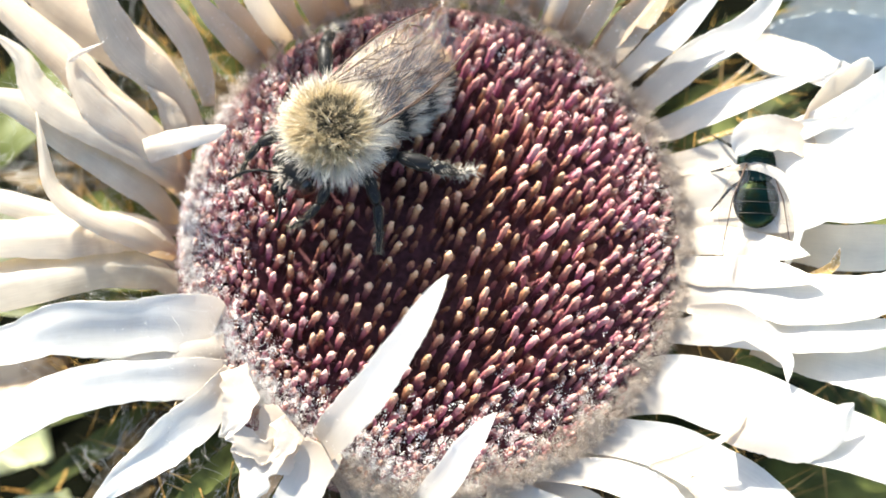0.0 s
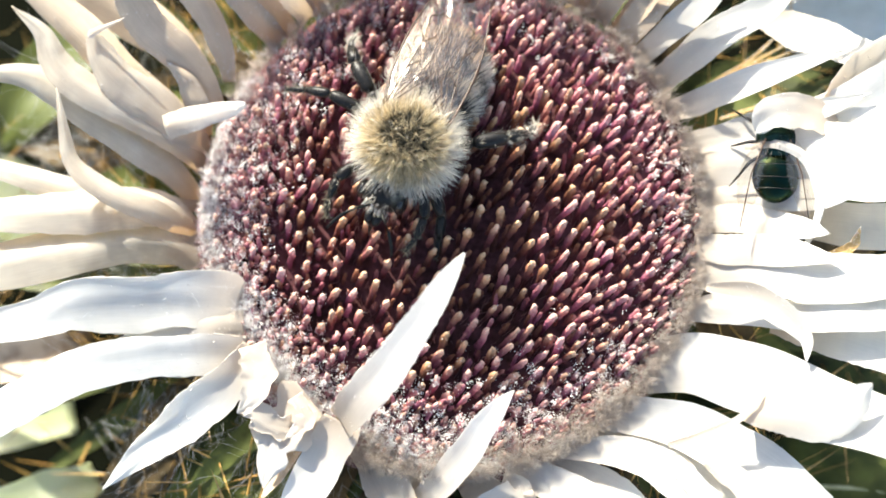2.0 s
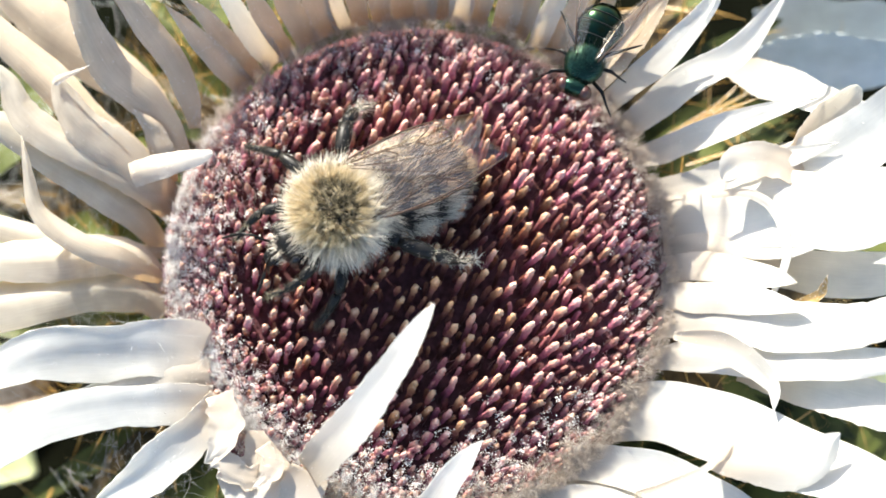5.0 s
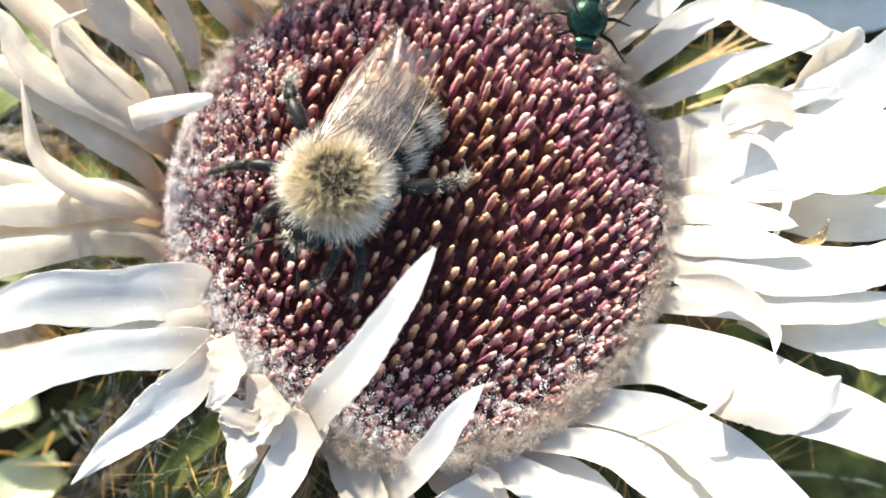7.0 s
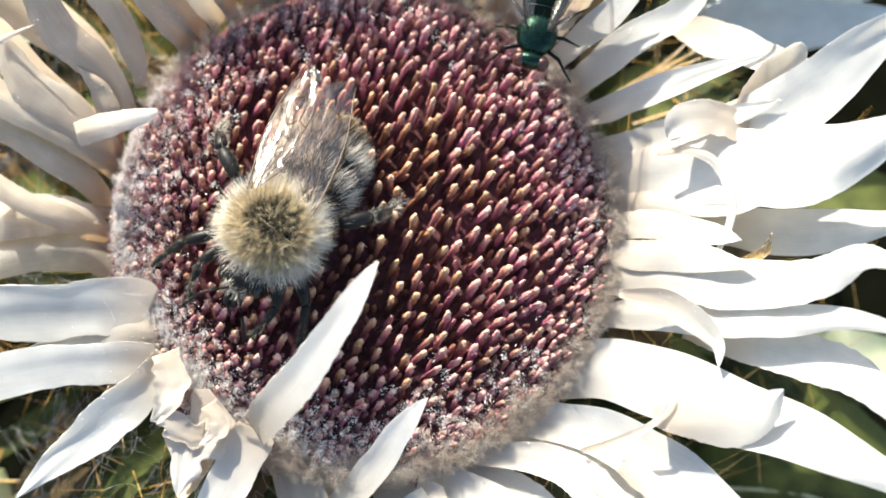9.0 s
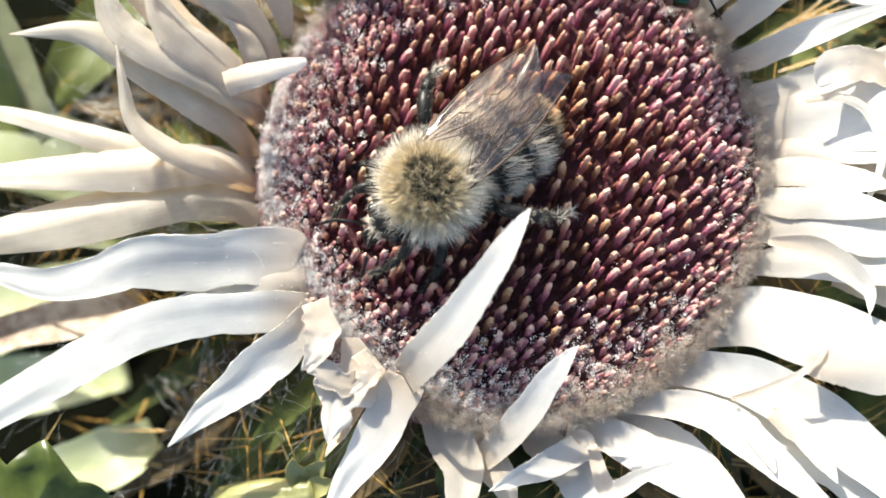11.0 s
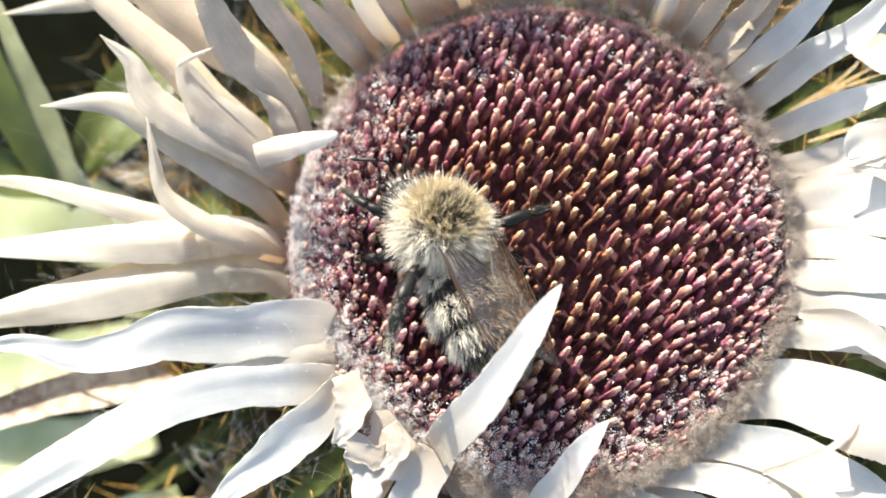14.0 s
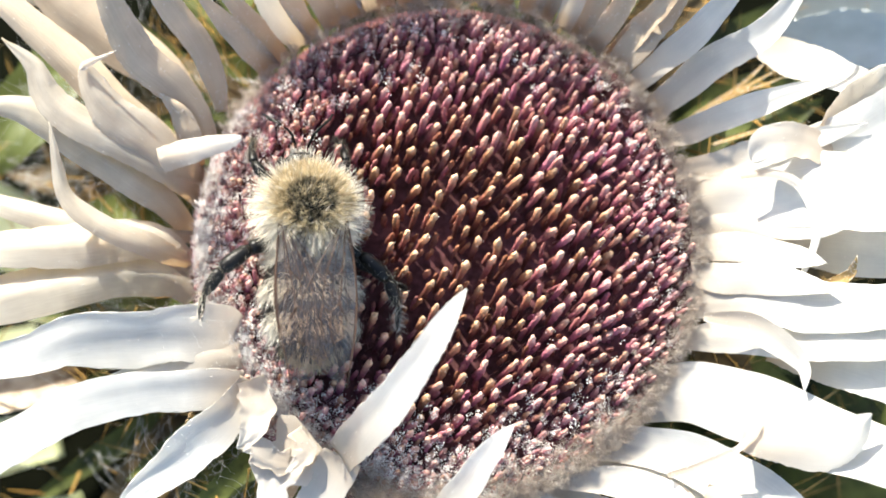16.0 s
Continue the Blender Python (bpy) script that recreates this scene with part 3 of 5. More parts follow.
bract([(24.5, -7.3, -2.0), (28.2, -8.6, -1.0), (32.3, -9.7, 0.2), (36.6, -11.4, 1.4), (40.4, -14.9, 2.8), (42.9, -18.3, 4.0)], 3.6, cup=-0.06, base=0.6)
bract([(18.0, -6.7, -2.0), (21.4, -6.5, -1.1), (26.4, -6.9, 0.2), (31.2, -7.4, 1.6), (36.0, -7.5, 2.9), (41.5, -9.0, 4.5)], 3.0, cup=-0.06, base=0.5)
bract([(19.3, -5.2, 0.2), (22.5, -5.7, 0.4), (24.8, -7.1, 0.7), (26.6, -8.9, 0.9), (26.5, -10.9, 1.0)], 2.0, cup=0.35, base=0.3, roll=(0, 40))
bract([(18.3, -3.9, -2.0), (22.3, -3.8, -0.7), (28.0, -4.6, 1.1), (33.6, -4.5, 3.0), (37.1, -3.0, 4.3), (40.5, -4.3, 5.5)], 3.8, cup=-0.06, base=0.55, roll=(0, -10))
bract([(18.5, -1.7, -1.6), (21.8, -2.2, -0.5), (25.9, -2.7, 0.9), (29.1, -3.5, 2.0)], 2.5, cup=-0.06, base=0.7)
bract([(24.5, 0.8, -4.0), (28.7, 0.4, -3.0), (33.7, -0.3, -1.9), (38.3, 0.1, -0.8), (43.6, 0.8, 0.5)], 3.7, cup=-0.06, base=0.6)
bract([(18.6, 0.3, -1.8), (22.3, 0.1, -0.6), (26.0, -0.7, 0.7), (28.4, -1.3, 1.5)], 2.4, cup=-0.06, base=0.7)
bract([(27.8, -3.0, -1.5), (29.1, -2.6, -0.6), (30.2, -2.0, 0.3), (30.5, -1.4, 0.7), (30.7, -0.7, 1.2)], 0.9, STRAW, cup=0.3, peak=0.3)
bract([(18.6, 3.8, -1.8), (22.4, 4.2, -0.6), (27.7, 4.2, 1.2), (33.0, 4.1, 2.9), (36.9, 5.1, 4.4), (42.4, 7.9, 6.5)], 6.0, cup=-0.06, base=0.45, peak=0.55)
bract([(18.8, 2.1, -2.0), (23.2, 2.1, -0.7), (27.3, 1.4, 0.6), (30.2, 1.5, 1.5)], 2.1, cup=-0.06, base=0.7)
bract([(22.1, 5.2, 1.3), (24.7, 5.4, 1.5), (26.7, 4.2, 1.4), (27.7, 1.0, 0.9), (26.6, -2.2, 0.4), (24.9, -5.1, 0.1)], 0.8, base=0.4, peak=0.4, cup=-0.06, roll=(0, 35))
bract([(28.6, 6.7, 1.3), (27.3, 7.6, 1.7), (25.5, 7.9, 1.9), (23.9, 7.5, 2.0), (22.9, 6.3, 1.9)], 2.8, base=0.6, peak=0.5, cup=0.1, roll=(0, 4), point=0.5)
bract([(22.9, 6.1, -1.0), (27.5, 7.2, 0.6), (31.5, 8.5, 2.0), (34.7, 10.3, 3.3), (38.3, 13.3, 5.0), (41.8, 15.8, 6.5)], 4.6, cup=0.12, base=0.5, peak=0.5)
bract([(28.3, 7.7, 0.7), (29.8, 9.9, 1.0), (31.8, 12.2, 1.3), (33.3, 13.7, 1.5)], 2.7, cup=0.3, base=0.7, peak=0.4, roll=(10, 35), point=0.45)
bract([(17.6, 6.0, -2.0), (21.2, 6.6, -0.9), (24.9, 7.4, 0.3), (28.6, 8.4, 1.6), (31.5, 9.1, 2.5)], 2.2, cup=0.15, base=0.7)
bract([(16.7, 8.6, -2.0), (19.5, 9.5, -1.1), (22.8, 10.6, 0.0), (26.6, 11.8, 1.3), (30.3, 12.6, 2.5)], 2.1, cup=0.15, base=0.75)
bract([(15.7, 10.7, -2.0), (18.2, 12.7, -0.8), (20.7, 14.4, 0.3), (23.6, 15.9, 1.5), (26.1, 18.4, 2.8), (28.1, 20.8, 4.0)], 2.6, cup=0.15, base=0.75)
bract([(24.2, 16.3, -3.0), (27.1, 14.7, -2.1), (30.9, 13.2, -1.0), (34.6, 12.5, 0.0)], 3.0, cup=0.2, base=0.6)
bract([(18.6, 10.6, -5.0), (22.2, 12.8, -5.5), (26.4, 15.1, -6.0)], 0.4, STRAW, peak=0.3)
bract([(19.5, 11.4, -5.5), (22.7, 12.8, -5.3), (26.9, 14.3, -5.0)], 0.3, STRAW, peak=0.3)
bract([(19.1, 11.1, -6.0), (23.3, 13.9, -6.6), (25.6, 16.0, -7.0)], 0.3, STRAW, peak=0.3)
bract([(20.8, 8.8, -5.0), (24.3, 9.9, -5.0), (28.4, 10.6, -5.0)], 0.3, STRAW, peak=0.3)
bract([(14.2, 12.8, -2.5), (16.8, 14.5, 0.6), (19.5, 16.6, 2.3), (21.6, 18.9, 3.9), (23.2, 21.0, 5.2)], 2.1, cup=0.15, base=0.75)
bract([(13.1, 14.2, -2.5), (15.1, 16.2, 0.7), (17.3, 18.4, 2.4), (19.3, 21.2, 4.4)], 2.5, BRACT_BUFF, cup=0.15, base=0.75)
# two low bracts drawn with the shade-coloured copy
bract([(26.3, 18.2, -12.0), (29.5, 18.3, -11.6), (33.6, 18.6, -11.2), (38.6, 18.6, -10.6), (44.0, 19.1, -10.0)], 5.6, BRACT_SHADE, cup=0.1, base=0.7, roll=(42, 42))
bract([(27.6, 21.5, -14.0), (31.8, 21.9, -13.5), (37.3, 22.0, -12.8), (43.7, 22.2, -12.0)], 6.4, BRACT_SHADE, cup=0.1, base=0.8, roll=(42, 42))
bract([(12.8, 15.1, -3.4), (14.4, 16.3, 0.0), (16.3, 17.8, 3.0), (18.6, 19.5, 6.1)], 1.9, BRACT_BUFF, cup=0.3, base=0.85, peak=0.35)
bract([(11.4, 16.1, -3.0), (12.7, 17.4, 0.5), (14.1, 19.1, 3.4), (15.3, 21.1, 6.1)], 1.8, BRACT_BUFF, cup=0.3, base=0.85, peak=0.35)
bract([(10.2, 17.0, -3.4), (11.4, 18.6, -0.4), (12.6, 20.6, 2.2), (13.8, 22.7, 4.5)], 1.8, BRACT_BUFF, cup=0.3, base=0.85, peak=0.35)
bract([(9.1, 17.6, -3.0), (10.1, 19.3, -0.1), (11.1, 21.4, 2.4), (12.0, 23.7, 4.6)], 1.7, BRACT, cup=0.3, base=0.85, peak=0.35)
bract([(7.6, 18.5, -3.4), (8.4, 20.2, -0.5), (9.4, 22.4, 2.0), (10.1, 24.8, 4.3)], 1.9, BRACT_BUFF, cup=0.3, base=0.85, peak=0.35)
bract([(6.5, 18.8, -3.0), (7.2, 20.6, -0.2), (7.9, 22.9, 2.2), (8.3, 25.4, 4.5)], 2.0, BRACT_BUFF, cup=0.3, base=0.85, peak=0.35)
bract([(4.5, 19.5, -3.4), (5.1, 21.2, 0.1), (6.0, 23.4, 3.1), (7.2, 25.7, 6.1)], 1.7, BRACT_BUFF, cup=0.3, base=0.85, peak=0.35)
bract([(3.2, 19.7, -3.0), (3.5, 21.5, 0.2), (3.8, 23.8, 2.9), (4.0, 26.3, 5.5)], 2.0, BRACT, cup=0.3, base=0.85, peak=0.35)
bract([(1.5, 20.0, -3.4), (1.7, 21.9, -0.5), (1.8, 24.3, 2.0), (1.8, 27.0, 4.4)], 1.8, BRACT_BUFF, cup=0.3, base=0.85, peak=0.35)
bract([(0.5, 19.9, -3.0), (0.6, 21.9, -0.4), (0.6, 24.5, 1.9), (0.4, 27.1, 4.0)], 1.9, BRACT_BUFF, cup=0.3, base=0.85, peak=0.35)
bract([(-1.2, 20.0, -3.4), (-1.4, 21.9, -0.2), (-1.6, 24.2, 2.5), (-2.1, 26.8, 5.1)], 1.9, BRACT_BUFF, cup=0.3, base=0.85, peak=0.35)
bract([(-2.8, 19.7, -3.0), (-3.1, 21.5, 0.4), (-3.4, 23.7, 3.4), (-3.5, 26.2, 6.1)], 1.7, BRACT_BUFF, cup=0.3, base=0.85, peak=0.35)
bract([(-4.5, 19.5, -3.4), (-4.9, 21.2, 0.0), (-5.4, 23.4, 3.0), (-5.6, 25.8, 5.7)], 1.6, BRACT_BUFF, cup=0.3, base=0.85, peak=0.35)
bract([(-5.8, 19.0, -3.0), (-6.7, 20.9, -0.3), (-7.7, 23.2, 2.0), (-9.4, 25.7, 4.4)], 1.6, BRACT, cup=0.3, base=0.85, peak=0.35)
bract([(-7.1, 18.6, -3.4), (-7.8, 20.2, 0.2), (-8.7, 22.3, 3.2), (-9.5, 24.5, 6.1)], 2.0, BRACT_BUFF, cup=0.3, base=0.85, peak=0.35)
bract([(-8.5, 17.8, -3.0), (-9.6, 19.6, -0.3), (-10.8, 21.7, 2.0), (-12.2, 24.1, 4.2)], 1.9, BRACT_BUFF, cup=0.3, base=0.85, peak=0.35)
bract([(-10.1, 17.0, -3.4), (-11.3, 18.4, 0.2), (-12.5, 20.2, 3.3), (-13.6, 22.2, 6.1)], 1.6, BRACT_BUFF, cup=0.3, base=0.85, peak=0.35)
bract([(-11.1, 16.2, -3.0), (-12.5, 17.7, -0.1), (-14.0, 19.6, 2.4), (-15.7, 21.6, 4.7)], 2.0, BRACT, cup=0.3, base=0.85, peak=0.35)
bract([(-12.5, 15.2, -3.4), (-14.0, 16.6, -0.6), (-15.9, 18.4, 1.9), (-18.2, 20.2, 4.4)], 1.8, BRACT_BUFF, cup=0.3, base=0.85, peak=0.35)
bract([(-13.4, 14.3, -3.0), (-14.9, 15.5, -0.2), (-16.8, 17.2, 2.1), (-18.7, 19.0, 4.4)], 2.0, BRACT_BUFF, cup=0.3, base=0.85, peak=0.35)

# ---- florets ----
LENGTHS = (4.2, 3.6, 3.0, 2.4, 1.9, 1.5)
shapes = []
for kind in range(12):
    bm = bmesh.new()
    layer = bm.verts.layers.float.new("along")
    floret_shape(bm, layer, kind, None, LENGTHS[kind // 2])
    me = bpy.data.meshes.new("floret")
    bm.to_mesh(me)
    bm.free()
    me.materials.append(FLORET)
    me.polygons.foreach_set("use_smooth", [True] * len(me.polygons))
    shapes.append(me)
random.seed(11)
rest = bmesh.new()
rest_layer = rest.verts.layers.float.new("along")
heads = []


def crowding(r):
    """Florets to the square millimetre: wide apart in the middle, close towards the rim."""
    return 0.36 + 0.58 * max(0.0, min(1.0, (r - 6.5) / 9.5)) ** 1.2


r, k = 0.75, 0
while r < 18.2:
    r += 1 / (2 * math.pi * r * crowding(r))
    k += 1
    a = k * 2.399963
    x, y = r * math.cos(a) + random.gauss(0, 0.22), r * math.sin(a) + random.gauss(0, 0.22)
    patch = Vector((noise.noise((x * 0.25, y * 0.25, 1)), noise.noise((x * 0.25, y * 0.25, 7)), 0))
    way = (lean(x, y) + Vector((random.gauss(0, 0.08), random.gauss(0, 0.08), 0)) + patch * 0.16).normalized()
    long = floret_length(r)
    tip = Vector((x, y, tip_height(r) + random.gauss(-0.15, 0.38) + 0.5 * noise.noise((x * 0.3, y * 0.3, 3))))
    turn = way.to_track_quat("Z", "Y").to_matrix().to_4x4() @ pose(0, 0, 0, 0, 0, random.uniform(0, 360))
    fat = random.uniform(0.92, 1.28) * (1.0 if r < 13 else 0.9)
    heads.append((tip, way, long, fat))
    if k <= 300:
        size = min(range(6), key=lambda n: abs(LENGTHS[n] - long)) * 2 + k % 2
        ob = new("floret", shapes[size])
        ob.matrix_world = Matrix.Translation(tip * MM) @ turn @ Matrix.Diagonal((fat, fat, random.uniform(0.9, 1.15), 1))
        ob.parent = thistle
        ob.matrix_parent_inverse = Matrix.Translation((0, 0, -GROUND * MM))
    else:
        floret_shape(rest, rest_layer, k % 17, Matrix.Translation(tip * MM) @ turn, long, fat)


random.seed(14)
for k in range(820):
    r = 18.5 * ((k + 0.9) / 820) ** 0.5
    a = k * 2.399963 + 1.3
    x, y = r * math.cos(a) + random.gauss(0, 0.3), r * math.sin(a) + random.gauss(0, 0.3)
    if random.random() > 0.85 + 0.15 * smooth_rise(r, 8, 15):
        continue
    way = (lean(x, y) + Vector((random.gauss(0, 0.14), random.gauss(0, 0.14), 0))).normalized()
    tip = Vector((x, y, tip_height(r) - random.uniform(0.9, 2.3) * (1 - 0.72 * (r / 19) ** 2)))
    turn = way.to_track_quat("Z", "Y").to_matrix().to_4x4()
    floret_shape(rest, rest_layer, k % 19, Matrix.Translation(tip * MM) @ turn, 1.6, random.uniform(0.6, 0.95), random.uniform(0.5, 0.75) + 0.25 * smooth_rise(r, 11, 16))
for k in range(520):
    a, r = random.gauss(3.2, 0.9), random.uniform(13.6, 18.9)
    x, y = r * math.cos(a), r * math.sin(a)
    way = (lean(x, y) + Vector((random.gauss(0, 0.2), random.gauss(0, 0.2), 0))).normalized()
    tip = Vector((x, y, tip_height(r) - random.uniform(-0.15, 0.7)))
    turn = way.to_track_quat("Z", "Y").to_matrix().to_4x4()
    floret_shape(rest, rest_layer, k % 19, Matrix.Translation(tip * MM) @ turn, 1.5, random.uniform(0.6, 0.9), random.uniform(0.65, 0.95))
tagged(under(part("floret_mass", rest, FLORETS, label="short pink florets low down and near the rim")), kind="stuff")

# low bristles between the florets
random.seed(12)
verts, faces = [], []
for k in range(1500):
    r, a = 18.6 * math.sqrt(random.uniform(0.12, 1.0)), random.uniform(0, 6.283)
    x, y = r * math.cos(a), r * math.sin(a)
    way = (lean(x, y) + Vector((random.gauss(0, 0.22), random.gauss(0, 0.22), 0))).normalized()
    top = tip_height(r) - random.uniform(0.9, 2.4) * (1 - 0.4 * r / 19)
    long = random.uniform(1.2, 2.4)
    blade(verts, faces, (Vector((x, y, top)) - way * long) * MM, way, long * MM, random.uniform(0.02, 0.05) * MM)
under(soup("bristle_bed", verts, faces, BRISTLE, label="maroon bristles between the florets", kind="stuff"))

# grey wool round the rim, in soft tufts
random.seed(13)
verts, faces = [], []
for k in range(2150):
    a = random.uniform(0, 6.283) if k < 1500 else random.gauss(4.9, 0.6)
    left = smooth_rise(-math.cos(a - 0.25), 0.55, 0.9)
    low = smooth_rise(math.cos(a - 4.9), 0.35, 0.95)
    r = 19.55 - abs(random.gauss(0, 0.8 + 0.35 * low))
    if left > 0.5 and r > 18.8:
        continue
    clump = noise.noise((math.cos(a) * 9, math.sin(a) * 9, r * 0.7))
    centre = Vector((r * math.cos(a), r * math.sin(a), max(tip_height(r), -1.3) + random.uniform(-1.0, 0.1) + 0.5 * low * (r > 17) + 0.5 * clump))
    main = Vector((0.35 * math.cos(a) + 0.25 + random.gauss(0, 0.45), 0.35 * math.sin(a) + 0.2 + random.gauss(0, 0.45), 1)).normalized()
    for n in range(22):
        way = (main + Vector((random.gauss(0, 0.42), random.gauss(0, 0.42), random.gauss(0, 0.2)))).normalized()
        root = centre + Vector((random.gauss(0, 0.16), random.gauss(0, 0.16), random.gauss(0, 0.1)))
        bent_hair(verts, faces, root * MM, way, random.uniform(0.4, 1.15) * MM, random.uniform(0.008, 0.017) * MM,
                  Vector((random.gauss(0, 0.6), random.gauss(0, 0.6), random.gauss(-0.2, 0.3))))
under(soup("rim_wool", verts, faces, FUZZ, label="grey beige wool round the disc", kind="stuff"))

# frosty mauve down that fills the gaps where the outer florets stand crowded
random.seed(15)
verts, faces = [], []
for k in range(2300):
    a = random.gauss(3.5, 0.75) if k < 1900 else random.uniform(0, 6.283)
    r = 19.1 - abs(random.gauss(0, 1.9))
    x, y = r * math.cos(a), r * math.sin(a)
    centre = Vector((x, y, tip_height(r) - random.uniform(0.35, 1.2)))
    main = (lean(x, y) + Vector((random.gauss(0, 0.3), random.gauss(0, 0.3), 0))).normalized()
    for n in range(13):
        way = (main + Vector((random.gauss(0, 0.4), random.gauss(0, 0.4), 0))).normalized()
        root = centre + Vector((random.gauss(0, 0.17), random.gauss(0, 0.17), random.gauss(0, 0.1)))
        bent_hair(verts, faces, root * MM, way, random.uniform(0.3, 0.8) * MM, random.uniform(0.009, 0.018) * MM, Vector((random.gauss(0, 0.4), random.gauss(0, 0.4), 0)))
under(soup("mauve_fuzz", verts, faces, MAUVE_FUZZ, label="frosty mauve fuzz between the outer florets", kind="stuff"))

# white tufts of fine straight down on the rim where the bracts have bent away
random.seed(16)
verts, faces = [], []
for k in range(700):
    a = random.gauss(3.6, 0.7)
    if a < 2.5 or a > 5.4:
        continue
    r = 18.9 - 1.3 * smooth_rise(a, 3.2, 3.6) * (1 - smooth_rise(a, 4.3, 4.7)) - abs(random.gauss(0, 0.6 if k < 480 else 1.7))
    centre = Vector((r * math.cos(a), r * math.sin(a), max(tip_height(r), -1.2) - random.uniform(-0.2, 0.5)))
    main = Vector((0.15 * math.cos(a) + 0.25 + random.gauss(0, 0.4), 0.15 * math.sin(a) + 0.3 + random.gauss(0, 0.4), 0.8)).normalized()
    tall = random.uniform(0.7, 1.0) if random.random() < 0.7 else random.uniform(1.1, 1.8)
    for n in range(30):
        way = (main + Vector((random.gauss(0, 0.26), random.gauss(0, 0.26), 0))).normalized()
        root = centre + Vector((random.gauss(0, 0.11), random.gauss(0, 0.11), 0))
        bent_hair(verts, faces, root * MM, way, tall * random.uniform(0.5, 1.0) * MM, random.uniform(0.006, 0.012) * MM, Vector((random.gauss(0, 0.15), random.gauss(0, 0.15), -0.1)))
under(soup("white_down", verts, faces, DOWN, label="white tufts of fine down along the rim", kind="stuff"))

# small closed buds in the fuzz
bm = bmesh.new()
layer = bm.verts.layers.float.new("along")
for k in range(330):
    a = random.uniform(0, 6.283)
    r = random.uniform(16.8, 18.9)
    x, y = r * math.cos(a), r * math.sin(a)
    way = (lean(x, y) + Vector((random.gauss(0, 0.12), random.gauss(0, 0.12), 0))).normalized()
    long = random.uniform(1.0, 1.7)
    tip = Vector((x, y, tip_height(r) + random.uniform(-0.2, 0.5)))
    floret_shape(bm, layer, k % 13, Matrix.Translation(tip * MM) @ way.to_track_quat("Z", "Y").to_matrix().to_4x4(), long, random.uniform(0.6, 0.95))
tagged(under(part("bud_fringe", bm, FLORETS, label="small closed reddish buds in the fuzz")), kind="stuff")

# pollen grains and bright flecks, in clusters on the crowded side
verts, faces = [], []


def grain(c, s):
    i = len(verts)
    q = Euler((random.uniform(0, 6), random.uniform(0, 6), 0)).to_matrix()
    verts.extend(c + q @ Vector(d) * s for d in ((1, 1, 1), (1, -1, -1), (-1, 1, -1), (-1, -1, 1)))
    faces.extend(((i, i + 1, i + 2), (i, i + 3, i + 1), (i, i + 2, i + 3), (i + 1, i + 3, i + 2)))


for k in range(1350):
    a = random.gauss(*random.choice(((3.3, 0.8), (4.6, 0.5)))) if random.random() < 0.8 else random.uniform(0, 6.283)
    r = 19.1 - abs(random.gauss(0, 2.4))
    c = Vector((r * math.cos(a), r * math.sin(a), tip_height(r) - random.uniform(-0.3, 0.5)))
    wide = random.uniform(0.1, 0.32)
    for n in range(random.choice((6, 16, 36))):
        grain((c + Vector((random.gauss(0, wide), random.gauss(0, wide), random.gauss(0, 0.12)))) * MM, random.uniform(0.014, 0.032) * random.choice((1, 1, 1, 1.6)) * MM)
for tip, way, long, fat in heads:
    r = math.hypot(tip.x, tip.y)
    side = max(0.0, (-0.6 * tip.x - 0.8 * tip.y) / (r + 0.1))
    flat = way.orthogonal().normalized()
    for k in range(int(random.uniform(2, 16) * (0.15 + smooth_rise(r, 7, 16) * (0.3 + 1.6 * side)))):
        u = random.random() ** 1.5
        out = Matrix.Rotation(random.uniform(0, 6.283), 3, way) @ flat
        c = (tip - way * (0.06 + u * 1.1) + out * fat * (0.2 + 0.12 * min(1, u * 5))) * MM
        grain(c, random.uniform(0.012, 0.03) * MM)
for c in bract.dust:
    grain(c, random.uniform(0.014, 0.04) * MM)
under(soup("pollen", verts, faces, GRAIN, label="white pollen grains on disc and bracts", kind="stuff"))


